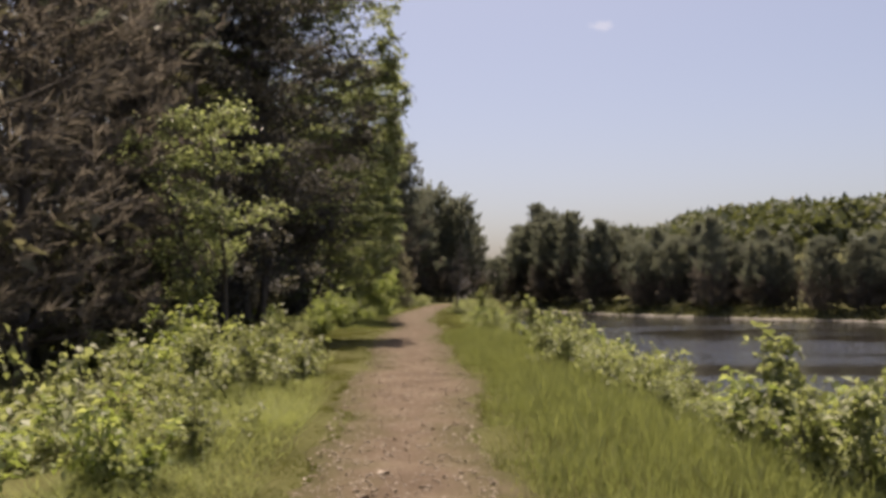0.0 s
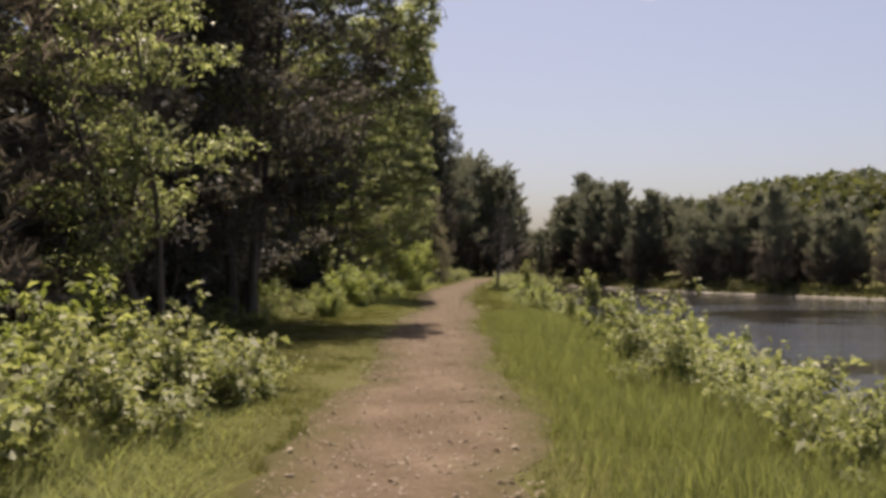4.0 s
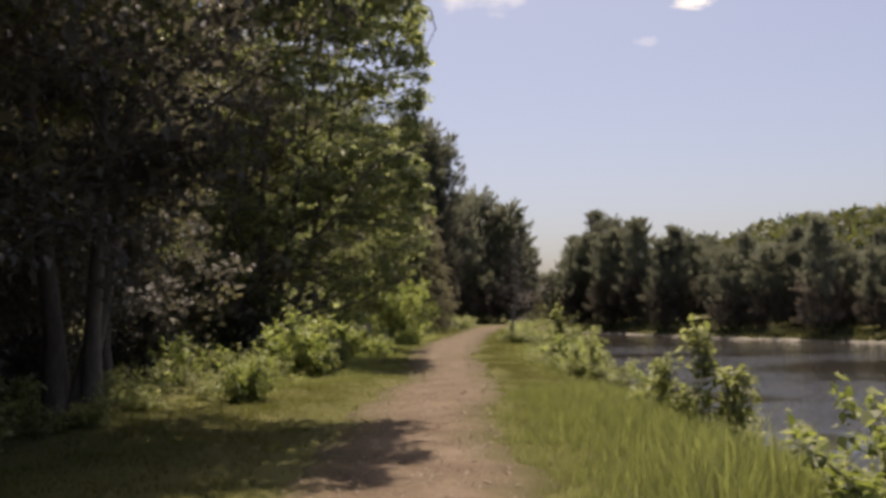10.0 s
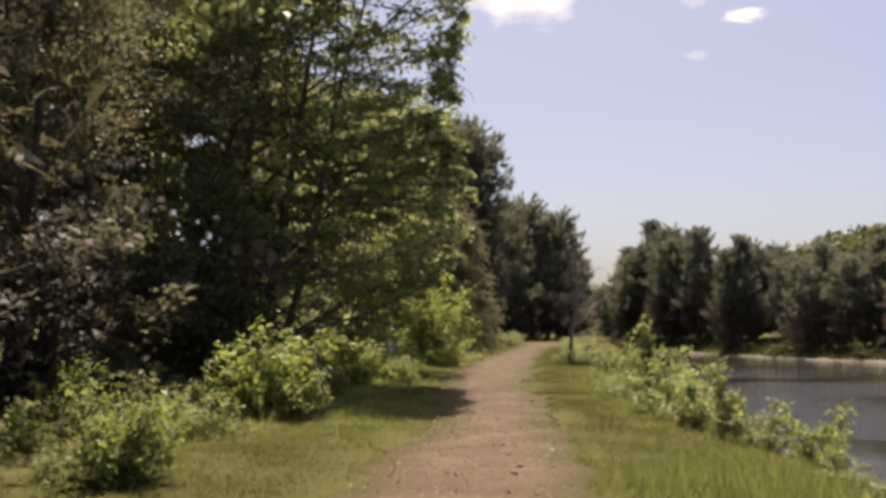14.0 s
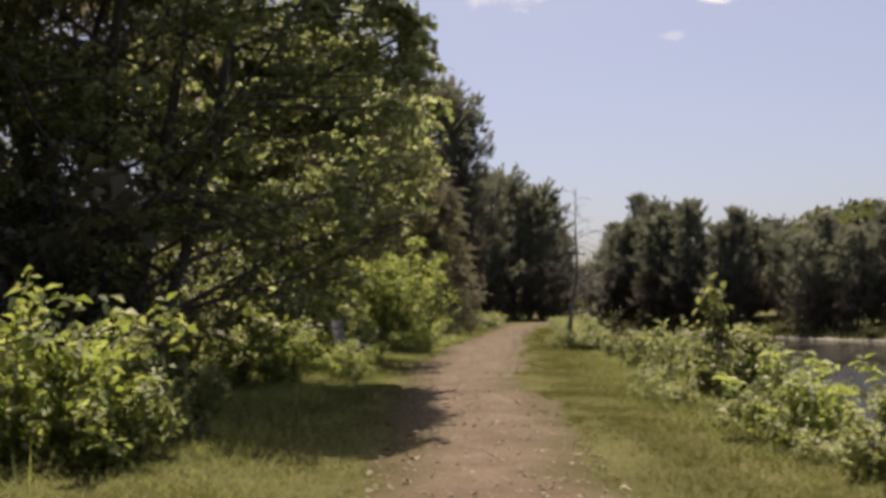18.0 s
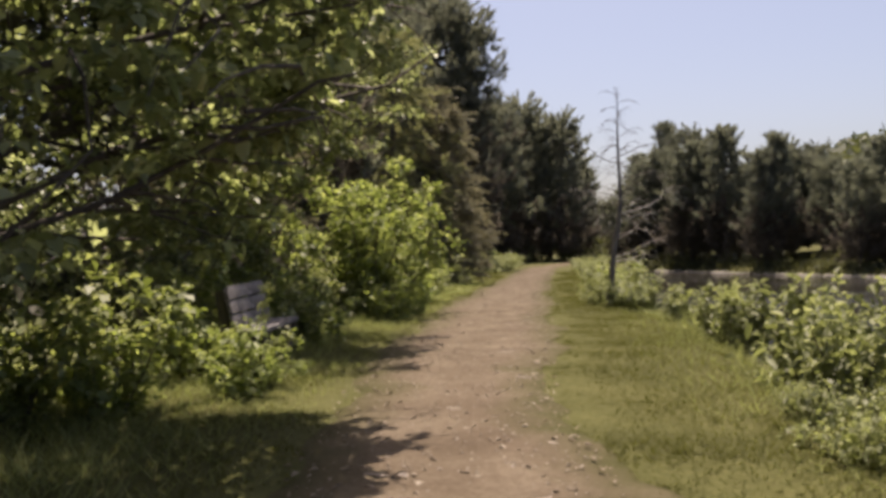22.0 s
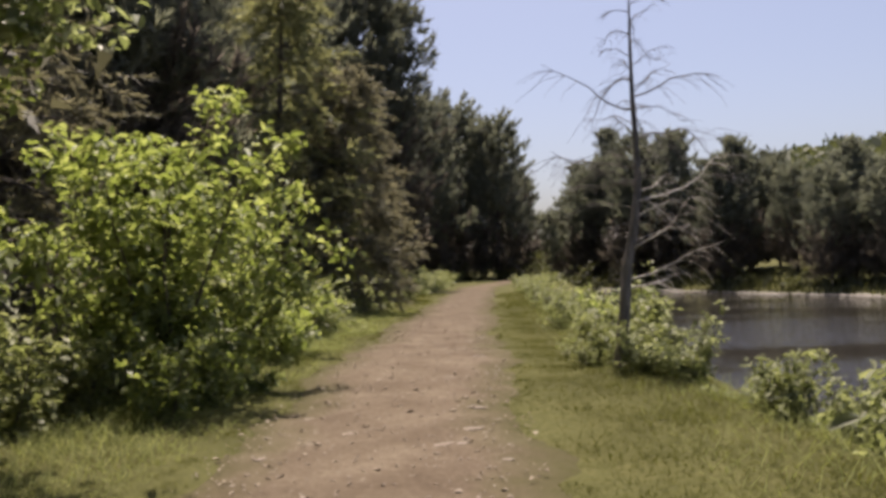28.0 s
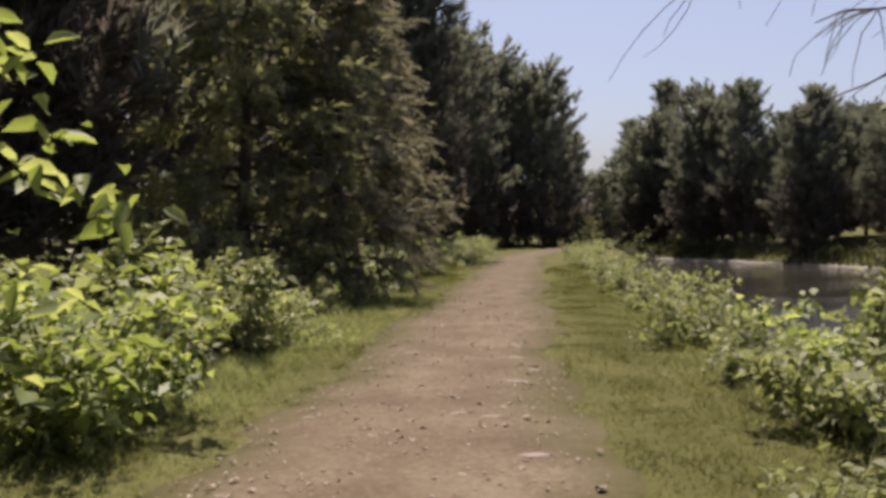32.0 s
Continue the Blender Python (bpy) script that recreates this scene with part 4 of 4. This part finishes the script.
sward(-1, "short worn grass fringing the path", 36000, 1, 58, -0.5, 0, 0.024, 15, 0.006, band=0.95)
sward(1, "short worn grass fringing the path", 36000, 1, 58, -0.55, 0, 0.024, 16, 0.006, band=1.0)


def far_edge():
    """The pale silt and fallen stems at the waterline of the far shore, and the reeds behind it."""
    rng = np.random.default_rng(9)
    x = np.linspace(7.0, 60, 240)
    y = far_shore(x) + 0.25 * np.sin(x * 2.3) + 0.3 * np.sin(x * 0.9 + 1)
    a = np.stack([x, y - 1.25 + rng.uniform(-0.2, 0.2, 240), np.full(240, WATER - 0.1)], 1)
    b = np.stack([x + 0.1, y - 0.9, WATER + rng.uniform(0.01, 0.1, 240)], 1)
    c = np.stack([x + 0.8, y + 0.6, np.full(240, WATER + 0.12)], 1)
    k = np.arange(239)
    silt = np.concatenate([a, b, c]), np.concatenate([np.stack([k, k + 1, k + 241, k + 240], 1), np.stack([k + 240, k + 241, k + 481, k + 480], 1)])
    tagged(put("bank", mesh_of("bank", *silt, M_SHORE, True)), "pale silt bank at the far waterline", "bank", kind="structure")
    n = 9000
    rx = rng.uniform(7, 60, n)
    ry = far_shore(rx) + rng.uniform(-0.8, 5, n)
    tagged(put("reeds", mesh_of("reeds", *blades(rng, rx, ry, 0.4, 0.03), M_SCRUB)), "olive reeds and low scrub along the far shore", "reeds", kind="stuff")


far_edge()


# ---------------------------------------------------------------- stones and litter on the path
def pebble(rng, flat):
    bm = bmesh.new()
    bmesh.ops.create_icosphere(bm, subdivisions=1, radius=0.5)
    for v in bm.verts:
        v.co = Vector((v.co.x * rng.uniform(0.7, 1.25), v.co.y * rng.uniform(0.6, 1.0), v.co.z * flat * rng.uniform(0.7, 1.2)))
    me = bpy.data.meshes.new("stone")
    bm.to_mesh(me)
    bm.free()
    me.materials.append(M_STONE)
    return me


rng = np.random.default_rng(21)
kinds = [pebble(rng, f) for f in (0.25, 0.35, 0.45, 0.3, 0.5)]
for k in range(210):
    y = rng.uniform(4, 56)
    u = rng.uniform(0.06, 0.94)
    s = float(np.clip(np.exp(rng.normal(-3.15, 0.4)), 0.02, 0.075))
    st = put("stone", kinds[k % 5], path)
    st.matrix_basis = Matrix.LocRotScale((left_edge(y) * (1 - u) + right_edge(y) * u, y, 0.0135), Euler((0, 0, rng.uniform(0, 6.28))), (s * 1.5, s, s * 0.05 + 0.008))


for k in range(60):
    y = rng.uniform(22, 52)
    u = rng.uniform(0.15, 0.85)
    s = rng.uniform(0.07, 0.17)
    st = put("stone", kinds[k % 5], path, "flat worn stone sunk in the path")
    st.matrix_basis = Matrix.LocRotScale((left_edge(y) * (1 - u) + right_edge(y) * u, y, 0.014), Euler((0, 0, rng.uniform(-0.6, 0.6))), (s * 1.5, s * 0.75, 0.024))


def litter(count, seed, size):
    """Grit, chips and dry leaves too many to count."""
    rng = np.random.default_rng(seed)
    y = 3 + 70 * rng.uniform(0, 1, count) ** 1.3
    u = rng.uniform(0.0, 1.0, count)
    at = np.stack([left_edge(y) * (1 - u) + right_edge(y) * u, y, np.full(count, 0.0225)], 1)
    return leaves(rng, at, size, 0.0, 0.05, 0.7, 0.35)


tagged(put("grit", mesh_of("grit", *litter(12000, 31, 0.02), M_STONE)), "pale grit and chips strewn over the path", "gravel", kind="stuff")
tagged(put("leaf_litter", mesh_of("leaf_litter", *litter(5000, 32, 0.036), M_LITTER)), "dry brown and pale leaves trodden into the path", "litter", kind="stuff")


# ---------------------------------------------------------------- fair-weather clouds
def cloud_material(name, thick):
    """White vapour that glows by itself in place of sunlight and thins out to nothing at ragged edges."""
    m, n, l, b = nodes_of(name, 1.0)
    tc = n.new("ShaderNodeTexCoord")
    nz = n.new("ShaderNodeTexNoise")
    nz.inputs["Scale"].default_value, nz.inputs["Detail"].default_value = 2.6, 7
    ob = n.new("ShaderNodeObjectInfo")
    ad = n.new("ShaderNodeVectorMath")
    l.new(tc.outputs["Object"], ad.inputs[0])
    l.new(ob.outputs["Location"], ad.inputs[1])
    l.new(ad.outputs[0], nz.inputs[0])
    ln = n.new("ShaderNodeVectorMath")
    ln.operation = "LENGTH"
    l.new(tc.outputs["Object"], ln.inputs[0])
    f = n.new("ShaderNodeMath")
    f.operation = "SUBTRACT"
    l.new(nz.outputs[0], f.inputs[0])
    l.new(ln.outputs["Value"], f.inputs[1])
    r = n.new("ShaderNodeMapRange")
    r.inputs[1].default_value, r.inputs[2].default_value, r.inputs[4].default_value = -0.36, 0.16, thick
    l.new(f.outputs[0], r.inputs[0])
    e = n.new("ShaderNodeEmission")
    e.inputs["Color"].default_value, e.inputs["Strength"].default_value = (1.0, 0.98, 0.95, 1), 0.72
    t = n.new("ShaderNodeBsdfTransparent")
    x = n.new("ShaderNodeMixShader")
    l.new(r.outputs[0], x.inputs[0])
    l.new(t.outputs[0], x.inputs[1])
    l.new(e.outputs[0], x.inputs[2])
    l.new(x.outputs[0], n["Material Output"].inputs["Surface"])
    return m


M_CLOUD, M_WISP = cloud_material("cloud", 1.0), cloud_material("thin_cloud", 0.2)
for azimuth, up, wide, high, vapour in ((-0.6, 22.0, 225, 135, M_CLOUD), (13.4, 19.1, 70, 26, M_CLOUD), (10.4, 20.2, 46, 26, M_WISP), (10.5, 17.0, 44, 20, M_WISP)):
    a, e = radians(azimuth), radians(up)
    far = Vector((math.sin(a) * math.cos(e), math.cos(a) * math.cos(e), math.sin(e))) * 2000
    c = put("cloud", mesh_of("cloud", [(-1, -1, 0), (1, -1, 0), (1, 1, 0), (-1, 1, 0)], [(0, 1, 2, 3)], vapour))
    c.matrix_basis = look(far, (0, 0, 0)) @ Matrix.Diagonal((wide / 2 * 1.6, high / 2 * 1.6, 1, 1))
    tagged(c, "small white fair-weather cloud in the sky", "cloud", kind="structure")
